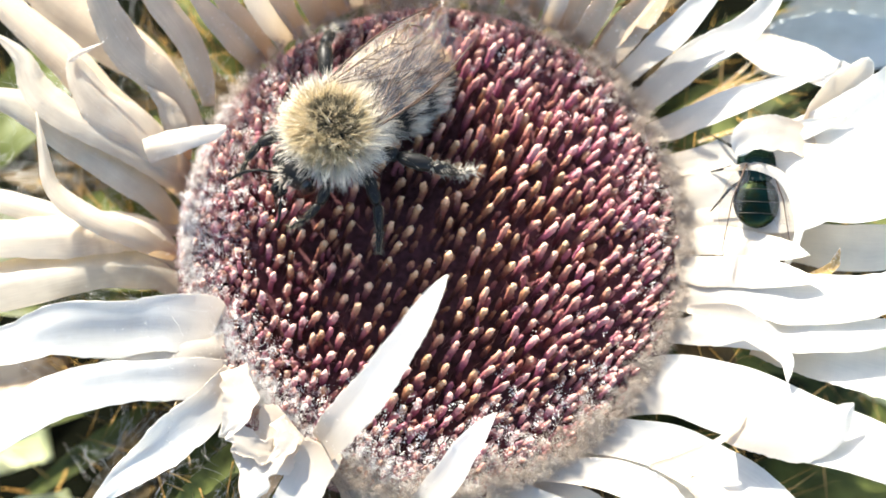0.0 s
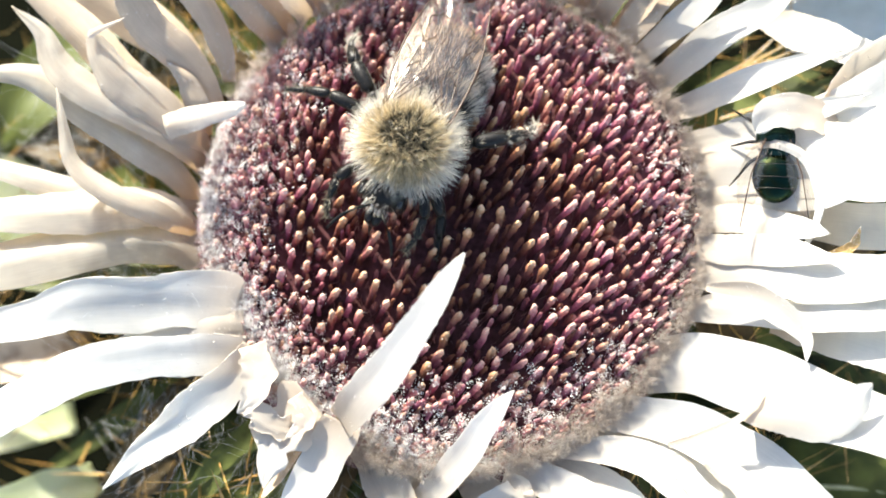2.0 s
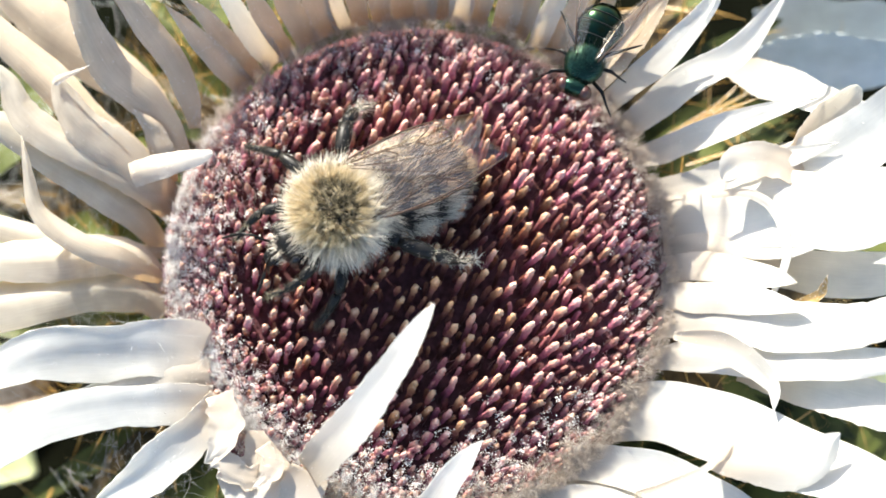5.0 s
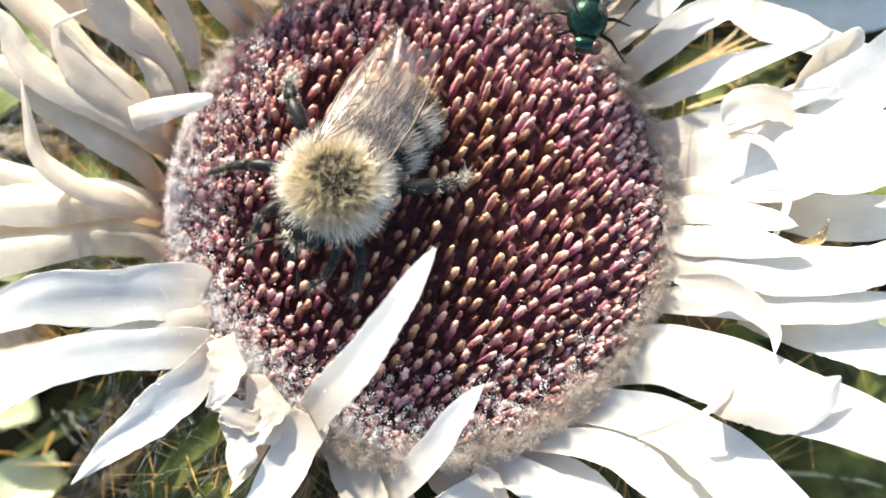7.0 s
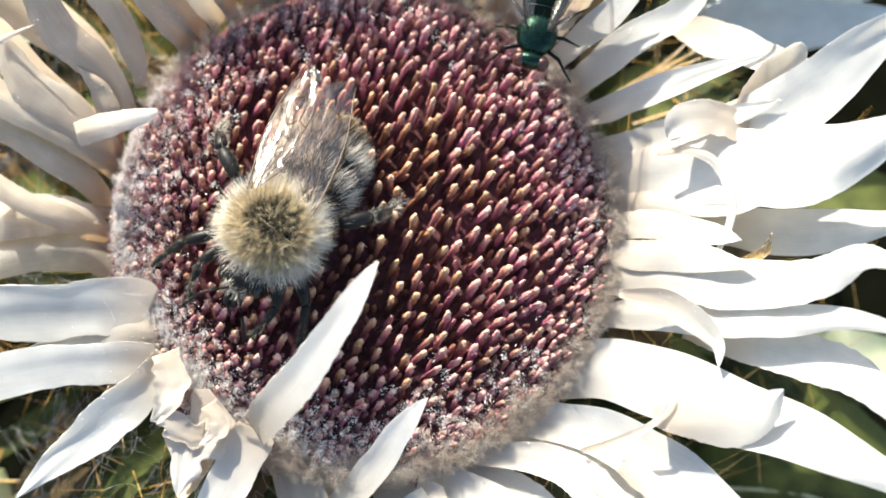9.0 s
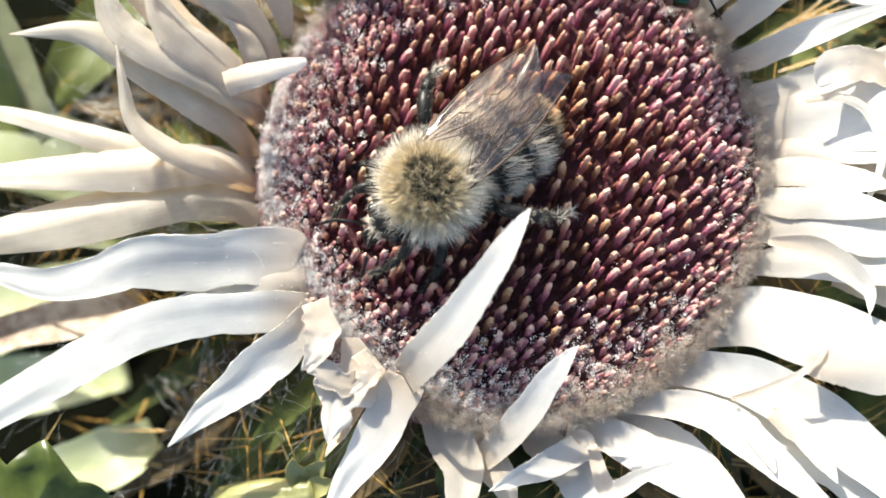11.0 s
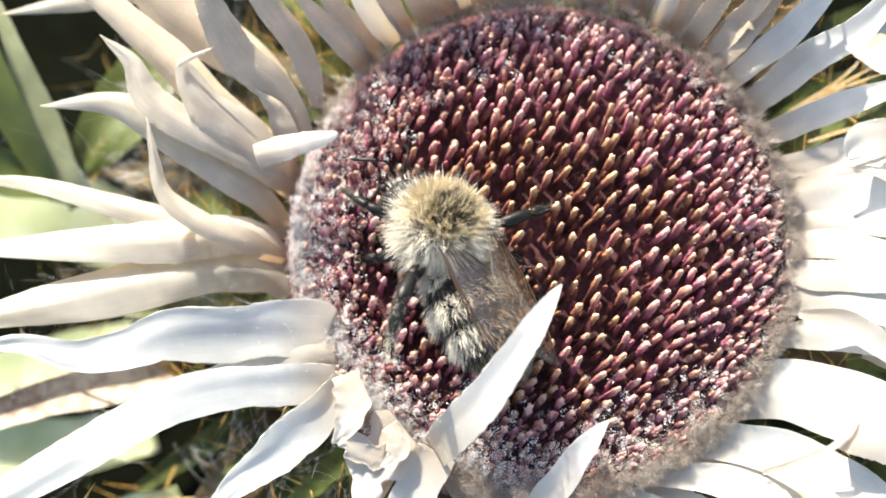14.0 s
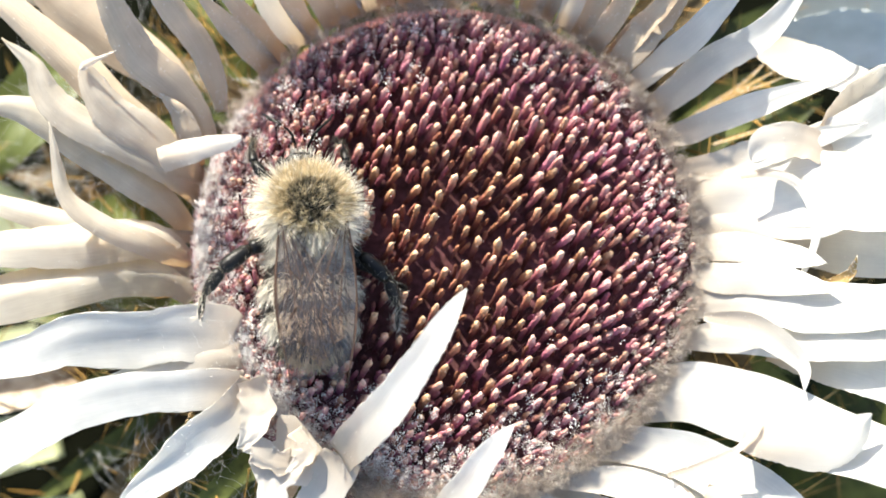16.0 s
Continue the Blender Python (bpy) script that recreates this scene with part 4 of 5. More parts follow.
# ---- the spiny rosette and the meadow below ----
def spiny_leaf(points, width, mat, label, spines=14, seed=0, lobes=0.5):
    """A thistle leaf: a keeled blade with toothed lobes, each ending in a golden spine."""
    random.seed(seed)
    leaf = tagged(new("thistle_leaf"), label, "leaf", "leaves of the rosette")
    base = Vector(points[0]) * MM
    leaf.location = base
    steps = 36
    mid = spline(points, steps)
    bm = bmesh.new()
    rows, tips = [], []
    for k, p in enumerate(mid):
        s = k / steps
        tan = (mid[min(k + 1, steps)] - mid[max(k - 1, 0)]).normalized()
        side = tan.cross(Vector((0, 0, 1))).normalized()
        up = side.cross(tan)
        tooth = abs((s * spines / 2) % 1 - 0.5) * 2
        w = width * MM / 2 * (0.5 + 0.5 * math.sin(min(1, s * 1.6) * math.pi / 2)) * (1 - s ** 3) * (1 - lobes + lobes * tooth) + 0.0001
        row = []
        for v in (-1, -0.55, 0, 0.55, 1):
            row.append(p + side * v * w + up * (0.22 * w * v * v + 0.25 * w * noise.noise((s * 9 + seed, v * 2, seed))))
        rows.append(row)
        if tooth > 0.88 and 0 < k < steps:
            tips += [(row[0], (tan * 0.5 - side + up * 0.5).normalized()), (row[-1], (tan * 0.5 + side + up * 0.5).normalized())]
    tips.append((mid[-1], (mid[-1] - mid[-2]).normalized()))
    top = [[bm.verts.new(q - base + Vector((0, 0, 0.0002))) for q in row] for row in rows]
    low = [[bm.verts.new(q - base) for q in row] for row in rows]
    for a, b, flip in ((top, top[1:], False), (low, low[1:], True)):
        for r0, r1 in zip(a, b):
            for j in range(4):
                f = (r0[j], r0[j + 1], r1[j + 1], r1[j])
                bm.faces.new(f[::-1] if flip else f)
    for r0, r1, l0, l1 in zip(top, top[1:], low, low[1:]):
        bm.faces.new((r0[0], r1[0], l1[0], l0[0]))
        bm.faces.new((r0[4], l0[4], l1[4], r1[4]))
    part("blade", bm, mat, leaf)
    for tip, way in tips:
        length = random.uniform(2.2, 4.5) * MM
        blade_v, blade_f = [], []
        blade(blade_v, blade_f, tip - base - way * 0.0003, (way + Vector((random.gauss(0, 0.15), random.gauss(0, 0.15), 0.2))).normalized(), length, 0.14 * MM)
        soup("spine", blade_v, blade_f, SPINE, leaf)
    return leaf


def strap_leaf(name, points, width, mat, label, category="leaf", group="", **more):
    leaf = tagged(new(name), label, category, group)
    part("blade", ribbon(points, width, thick=0.3, steps=22, **more), mat, leaf)
    line = [p / MM - Vector((0, 0, 0.12)) for p in spline(points, 16)]
    part("midrib", tube(bmesh.new(), line, [width * 0.035 * (1 - 0.85 * k / 16) + 0.04 for k in range(17)], 6), RIB, leaf, "pale raised midrib")
    return leaf


def stout_stalk(points):
    """A thick juicy leaf stalk that ends in spiny lobes."""
    stalk = tagged(new("thistle_stalk"), "thick yellow-green thistle stalk ending in spiny lobes", "stalk")
    line = [p / MM for p in spline(points, 20)]
    bm = tube(bmesh.new(), line, [1.6 + 0.12 * math.sin(k * 1.9) * (k > 12) for k in range(21)], 44)
    for v in bm.verts:
        c = min(line, key=lambda p: (p * MM - v.co).length) * MM
        off = v.co - c
        v.co = c + off * (1 + 0.035 * math.cos(11 * math.atan2(off.z, off.y)))
    part("stem", bm, STALK, stalk, "ribbed juicy stem")
    end = Vector(points[-1])
    random.seed(88)
    for k, (dx, dy, dz) in enumerate(((0.9, 1.6, 1.2), (1.6, 0.6, 1.5), (1.7, -0.5, 1.0), (0.9, -1.5, 0.6), (-1.2, 1.9, 1.3), (0.2, 2.2, 0.8))):
        way = Vector((dx, dy, dz)).normalized()
        root = end + Vector((-0.8 + 0.25 * dx, 0.5 * dy, 0.5 * dz - 0.3))
        lobe = part("lobe", ribbon([tuple(root), tuple(root + way * 1.2), tuple(root + way * 2.4 + Vector((0.4, 0, 0.3)))], 1.7, seed=60 + k, steps=10, across=4, cup=0.5, thick=0.25, base=0.9, wave=0.15), STALK, stalk, "spiny lobe with brown rim")
        verts, faces = [], []
        blade(verts, faces, (root + way * 2.2) * MM, (way + Vector((random.gauss(0, 0.2), random.gauss(0, 0.2), 0.2))).normalized(), random.uniform(2, 3.6) * MM, 0.13 * MM)
        soup("spine", verts, faces, SPINE, lobe)
    return stalk


def deeper(points, d):
    """The same leaf as seen from above the flower, lying d millimetres lower."""
    return [(2 + (x - 2) * (1 + d / (169 - z)), -27 + (y + 27) * (1 + d / (169 - z)), z - d) for x, y, z in points]


strap_leaf("grass_blade", [(-39.3, 6.0, -11.0), (-40.4, 7.9, -10.0), (-42.4, 12.0, -8.5), (-44.5, 17.2, -7.5), (-46.6, 22.8, -7.0), (-48.0, 27.5, -7.0)], 2.7, GREEN, "green half of a folded grass blade over dark ground", seed=71, cup=0.3, base=0.5, peak=0.5)
strap_leaf("grass_blade", [(-37.0, 5.2, -12.0), (-38.4, 7.4, -11.0), (-40.7, 13.2, -9.5), (-42.4, 17.5, -8.5), (-44.7, 23.1, -8.0)], 2.7, DRY_BLADE, "dry olive-grey grass blade bent over dark ground", seed=70, cup=0.3, base=0.9, peak=0.3)
strap_leaf("grass_blade", [(-38.6, 7.1, -15.0), (-43.8, 7.7, -13.0), (-50.6, 10.4, -12.0), (-54.8, 12.3, -12.0)], 3.9, GREEN, "broad green leaf beside the bracts", seed=72, cup=0.3, base=0.8, peak=0.4)
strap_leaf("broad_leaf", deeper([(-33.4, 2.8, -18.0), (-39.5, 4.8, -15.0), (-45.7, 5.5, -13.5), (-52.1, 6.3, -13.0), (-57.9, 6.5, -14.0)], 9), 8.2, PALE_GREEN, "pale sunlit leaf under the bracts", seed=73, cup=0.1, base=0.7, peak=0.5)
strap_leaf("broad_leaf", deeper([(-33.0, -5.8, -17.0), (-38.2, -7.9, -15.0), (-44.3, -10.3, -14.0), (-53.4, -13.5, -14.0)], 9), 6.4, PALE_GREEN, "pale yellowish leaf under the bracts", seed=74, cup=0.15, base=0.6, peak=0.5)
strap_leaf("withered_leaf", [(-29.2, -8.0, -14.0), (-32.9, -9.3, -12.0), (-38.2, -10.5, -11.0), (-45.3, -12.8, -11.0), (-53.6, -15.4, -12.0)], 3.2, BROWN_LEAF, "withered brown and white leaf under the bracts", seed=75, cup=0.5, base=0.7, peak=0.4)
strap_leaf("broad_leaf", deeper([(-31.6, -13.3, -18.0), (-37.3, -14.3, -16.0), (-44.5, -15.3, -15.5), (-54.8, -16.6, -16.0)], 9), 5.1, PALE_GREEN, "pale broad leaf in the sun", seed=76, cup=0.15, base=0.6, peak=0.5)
spiny_leaf([(-45.9, -24.0, -4.5), (-40.5, -23.8, -3.5), (-35.2, -23.8, -3.0), (-30.2, -24.4, -4.0)], 10.7, SPINY_GREEN, "shiny green thistle leaf with triangular spiny lobes", 6, 81, 0.62)
stout_stalk([(-22.1, -24.9, -8.5), (-20.3, -24.5, -7.5), (-18.5, -24.3, -7.0), (-16.5, -24.2, -6.5), (-14.7, -23.9, -6.0)])
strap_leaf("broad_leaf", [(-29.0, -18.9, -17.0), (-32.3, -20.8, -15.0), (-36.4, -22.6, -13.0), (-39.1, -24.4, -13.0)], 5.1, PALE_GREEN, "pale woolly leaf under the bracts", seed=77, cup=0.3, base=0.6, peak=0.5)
strap_leaf("broad_leaf", [(-19.4, -4.9, -8.0), (-22.1, -3.1, -8.0), (-24.5, -2.5, -8.0), (-27.2, -3.0, -9.0)], 3.0, GREEN, "small green leaf between the bracts", seed=79, cup=0.3, base=0.6, peak=0.5)
strap_leaf("broad_leaf", [(24.2, -18.8, -19.0), (29.4, -18.9, -16.0), (36.4, -19.9, -14.0), (45.4, -23.5, -14.0)], 9.9, DARK_GREEN, "dark green leaf in the shade", seed=90, cup=0.2, base=0.6, peak=0.5)
strap_leaf("broad_leaf", [(29.1, -10.4, -19.0), (34.4, -12.4, -17.0), (39.7, -15.2, -16.0), (47.0, -18.9, -16.0)], 5.6, GREEN, "mossy green leaf in the shade", seed=91, cup=0.2, base=0.6, peak=0.5)
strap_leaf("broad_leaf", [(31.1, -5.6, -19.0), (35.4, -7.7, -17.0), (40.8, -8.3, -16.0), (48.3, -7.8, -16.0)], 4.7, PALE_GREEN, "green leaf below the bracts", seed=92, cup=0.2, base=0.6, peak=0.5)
strap_leaf("broad_leaf", [(29.4, 5.9, -19.0), (35.0, 6.7, -18.0), (41.4, 4.6, -17.0), (49.0, 4.6, -17.0)], 6.4, DARK_GREEN, "dark green leaf in the shade", seed=93, cup=0.2, base=0.6, peak=0.5)
strap_leaf("broad_leaf", [(-28.9, 19.4, -14.0), (-32.3, 15.2, -12.5), (-35.3, 10.9, -12.0), (-38.2, 6.8, -13.0)], 5.6, GREEN, "yellow-green leaf below the bracts", seed=95, cup=0.2, base=0.7, peak=0.5)


# dead spiny scales and cobweb hair under the bracts
def spiny_scale(a, r0, r1, z0, z1, width, seed):
    random.seed(seed)
    c, s = math.cos(a), math.sin(a)
    drift = random.uniform(-3, 3)
    pts = [(r0 * c, r0 * s, z0), ((r0 + r1) / 2 * c - drift * 0.4 * s, (r0 + r1) / 2 * s + drift * 0.4 * c, (z0 + z1) / 2 + 1), (r1 * c - drift * s, r1 * s + drift * c, z1)]
    scale = under(part("spiny_scale", ribbon(pts, width, seed=seed, steps=12, across=3, cup=0.4, wave=0.15, thick=0.2), DARK_GREEN if seed % 3 else DEAD_SCALE))
    verts, faces = [], []
    mid = spline(pts, 12)
    for k in range(2, 13):
        for sgn in (-1, 1):
            if random.random() < 0.5:
                out = Vector((c, s, 0)) * random.uniform(0.2, 1) + Vector((-s, c, 0)) * sgn * random.uniform(0.4, 1.2) + Vector((0, 0, random.uniform(-0.1, 0.8)))
                blade(verts, faces, mid[k], out.normalized(), random.uniform(2.5, 7) * MM, random.uniform(0.05, 0.12) * MM)
    under(soup("spine_tuft", verts, faces, SPINE, label="golden branched spines", kind="stuff"))


for k in range(96):
    a = k * 2.399963 + 0.3
    ring = k / 96
    random.seed(300 + k)
    spiny_scale(a, 18.5, 26 + 16 * ring + random.uniform(-2, 2), -6 - 9 * ring, -6.5 - 12 * ring + random.uniform(-1.5, 2), random.uniform(2.2, 4.2), 400 + k)

# golden hairs in the gaps between the upper bracts
random.seed(20)
verts, faces = [], []
for k in range(380):
    a = random.uniform(2.0, 3.5)
    r = random.uniform(19.6, 31)
    if noise.noise((math.cos(a) * r * 0.3, math.sin(a) * r * 0.3, 3)) < -0.1:
        continue
    root = Vector((r * math.cos(a), r * math.sin(a), -5 - 0.5 * (r - 19.6) - random.uniform(0, 4))) * MM
    way = Vector((math.cos(a) + random.gauss(0, 0.6), math.sin(a) + random.gauss(0, 0.6), random.gauss(0.3, 0.4))).normalized()
    bent_hair(verts, faces, root, way, random.uniform(2, 6) * MM, random.uniform(0.03, 0.07) * MM, Vector((random.gauss(0, 0.5), random.gauss(0, 0.5), random.gauss(0, 0.3))))
under(soup("golden_hair", verts, faces, SPINE, label="golden spiny hairs between the bracts", kind="stuff"))

def thread(verts, faces, root, way, length, width, bend):
    """A fine web thread: a slim strip in six pieces that curves steadily to one side."""
    p, way, step = root.copy(), way.copy(), length / 6
    i = len(verts)
    for n in range(7):
        side = way.cross(Vector((0.3, 0.2, 1))).normalized() * width * (1 - 0.1 * n)
        verts += [p + side, p - side]
        p = p + way * step
        way = (way + bend).normalized()
    faces += [(i + 2 * n, i + 2 * n + 1, i + 2 * n + 3, i + 2 * n + 2) for n in range(6)]


random.seed(21)
for name, label, bundles, a0, da, r0, r1, z0, z1 in (
        ("cobweb_hair", "white web threads drawn over the dark hollow", 60, 3.95, 0.36, 21, 42, -13, -5),
        ("cobweb_hair", "white web threads between the bracts", 60, 2.78, 0.28, 20.5, 38, -12, -5),
        ("cobweb_hair", "white web threads beside the rim", 16, 3.16, 0.06, 21, 29, -9, -5)):
    verts, faces = [], []
    for k in range(bundles):
        a, r = random.gauss(a0, da), random.uniform(r0, r1)
        root = Vector((r * math.cos(a), r * math.sin(a), random.uniform(z0, z1)))
        main = Vector((random.gauss(0.2, 0.8), random.gauss(-0.3, 0.8), random.gauss(0, 0.3))).normalized()
        reach = random.uniform(5, 12)
        for n in range(random.randint(4, 10)):
            way = (main + Vector((random.gauss(0, 0.45), random.gauss(0, 0.45), random.gauss(0, 0.2)))).normalized()
            start = root + Vector((random.gauss(0, 0.8), random.gauss(0, 0.8), random.gauss(0, 0.4)))
            thread(verts, faces, start * MM, way, reach * random.uniform(0.5, 1.1) * MM, random.uniform(0.006, 0.012) * MM, Vector((random.gauss(0, 0.2), random.gauss(0, 0.2), random.gauss(0, 0.1))))
    under(soup(name, verts, faces, WEB, label=label, kind="stuff"))

random.seed(22)
verts, faces = [], []
for k in range(90):
    a, r = random.uniform(-1.6, 3.3), random.uniform(18, 60)
    root = Vector((r * math.cos(a), r * math.sin(a), random.uniform(-27, -15))) * MM
    way = Vector((random.gauss(0, 1), random.gauss(0, 1), random.gauss(0.1, 0.25))).normalized()
    bent_hair(verts, faces, root, way, random.uniform(5, 16) * MM, random.uniform(0.025, 0.06) * MM, Vector((random.gauss(0, 0.4), random.gauss(0, 0.4), random.gauss(0, 0.2))))
tagged(soup("dry_litter", verts, faces, STRAW, label="dry grass stalks lying round the thistle", kind="stuff"), category="dry grass")


# ---- the bumblebee: built with its head towards +y, origin in the thorax ----
bee = tagged(new("bumblebee"), "furry buff and grey bumblebee with brownish wings on the disc", "bumblebee")


def coat(name, mat, parent, centre, axes, count, length, width, keep, sweep, seed, label="", lift=0.75, rx=0.0):
    """Fur over an ellipsoid: hairs that stand out and sweep one way, where keep(direction) allows."""
    random.seed(seed)
    verts, faces = [], []
    tries = 0
    tip = Euler((radians(rx), 0, 0)).to_matrix()
    while len(faces) < count * 2 and tries < count * 12:
        tries += 1
        d = Vector((random.gauss(0, 1), random.gauss(0, 1), random.gauss(0, 1))).normalized()
        if random.random() > keep(d):
            continue
        root = Vector(centre) + tip @ Vector((d.x * axes[0], d.y * axes[1], d.z * axes[2]))
        normal = (tip @ Vector((d.x / axes[0], d.y / axes[1], d.z / axes[2]))).normalized()
        knot = (Vector([round(c * 6) / 6 for c in d]) + 0.07 * Vector((noise.noise(d * 3), noise.noise(d * 3 + Vector((9, 0, 0))), 0))).normalized()
        meet = Vector(centre) + tip @ Vector((knot.x * axes[0], knot.y * axes[1], knot.z * axes[2])) + tip @ knot * length * 1.2
        tuft = 0.42 * (meet - root).normalized() + 0.7 * Vector((noise.noise(d * 5), noise.noise(d * 5 + Vector((9, 0, 0))), noise.noise(d * 5 + Vector((0, 9, 0)))))
        way = (normal * lift * 0.5 + Vector(sweep) + tuft + Vector((random.gauss(0, 0.16), random.gauss(0, 0.16), random.gauss(0, 0.16)))).normalized()
        bent_hair(verts, faces, root * MM * 1.0, way, length * random.uniform(0.5, 1.2) * MM, width * random.uniform(0.7, 1.2) * MM, Vector(sweep) * 0.7)
    return soup(name, verts, faces, mat, parent, label, "stuff")


TH = (0, 0, 0), (2.9, 2.75, 2.5)
thorax = part("thorax", ball(*TH), CHITIN, bee, "black thorax under dense fur")


def bald(d):
    """How far a place lies inside the dark patch on the back."""
    return 0.88 * (1 - smooth_rise(math.hypot(d.x * 1.0, (d.y - 0.10) * 1.1) + 0.16 * noise.noise(d * 4), 0.49, 0.70)) if d.z > 0 else 0.0


coat("buff_fur", FUR_BUFF, thorax, *TH, 5200, 1.3, 0.026, lambda d: max(0, 1 - bald(d)) * smooth_rise(d.z * 0.9 + d.y * 0.4, 0.15, 0.7), (0, 0.0, 0.02), 31, "buff fur on collar and back")
coat("pale_fur", FUR_PALE, thorax, *TH, 6000, 2.0, 0.03, lambda d: max(0, 1 - bald(d)) * (1 - 0.93 * smooth_rise(d.z * 0.9 + d.y * 0.4, 0.2, 0.65)), (0, -0.1, -0.02), 32, "pale cream fur on the flanks")
coat("dark_fur", FUR_DARK, thorax, *TH, 2100, 0.8, 0.024, lambda d: bald(d) * (0.12 if math.hypot(d.x - 0.12, d.y - 0.02) < 0.17 else 1), (0, -0.15, 0), 33, "dark ragged fur patch on the back", 0.6)
coat("tip_fur", FUR_BUFF, thorax, *TH, 130, 1.1, 0.022, lambda d: 0.8 * bald(d), (0, -0.1, 0), 38, "buff hairs strewn over the dark patch", 0.6)

AB = (0, -6.3, -1.4), (3.15, 5.0, 2.5)
abdomen = part("abdomen", ball(*AB, rx=4), CHITIN, bee, "black banded abdomen")


def band(d, lo, hi):
    return smooth_rise(d.y, lo - 0.08, lo + 0.02) * (1 - smooth_rise(d.y, hi - 0.02, hi + 0.08))


coat("pale_band", FUR_PALE, abdomen, *AB, 4200, 1.35, 0.022, lambda d: max(band(d, 0.52, 0.85), band(d, -0.02, 0.26), band(d, -0.52, -0.26)) * (1.0 if abs(d.x) > 0.5 else 0.45), (0, -0.55, 0.0), 34, "pale grey hair bands", 0.7, 4)
coat("dark_band", FUR_BLACK, abdomen, *AB, 3600, 1.1, 0.026, lambda d: max(band(d, 0.26, 0.52), band(d, -0.26, -0.02), band(d, -0.8, -0.52)), (0, -0.7, 0), 35, "black hair bands", 0.55, 4)
coat("buff_tail", FUR_BUFF, abdomen, *AB, 1100, 0.9, 0.022, lambda d: 0.7 * band(d, -1.0, -0.72), (0, -0.7, 0), 36, "buff hair at the tail", 0.55, 4)

HD = (0, 3.55, -2.2), (1.75, 1.15, 1.85)
head = part("head", ball(*HD, rx=-25), CHITIN, bee, "black head")
coat("face_fur", FUR_PALE, head, *HD, 150, 0.8, 0.024, lambda d: smooth_rise(d.y, 0.2, 0.6) * (1 - smooth_rise(abs(d.x), 0.35, 0.7)), (0, 0.3, 0), 37, "pale tuft on the face", 0.8, -25)
for sx in (-1, 1):
    part("eye", ball((1.5 * sx, 3.7, -2.2), (0.5, 0.75, 1.25), 20, 14, rx=-20), EYE, head, "glossy dark compound eye")
    bm = bmesh.new()
    tube(bm, [(0.45 * sx, 5.1, -1.2), (0.8 * sx, 5.9, -0.5), (1.2 * sx, 6.3, -0.3), (1.8 * sx, 6.9, -0.7), (2.3 * sx, 7.4, -1.4), (2.6 * sx, 7.9, -2.0)], [0.10, 0.10, 0.12, 0.13, 0.13, 0.09], 8)
    part("antenna", bm, CHITIN, head, "jointed black antenna")
    bm = bmesh.new()
    tube(bm, [(0.35 * sx, 5.0, -2.7), (0.3 * sx, 5.4, -3.2), (0.05 * sx, 5.5, -3.7)], [0.35, 0.28, 0.1], 8)
    part("mandible", bm, CHITIN, head)
bm = bmesh.new()
tube(bm, [(0, 5.0, -2.9), (0, 5.4, -3.8), (0, 5.3, -5.0), (0, 5.2, -6.0)], [0.22, 0.2, 0.14, 0.06], 8)
part("proboscis", bm, CHITIN, head, "dark tongue")


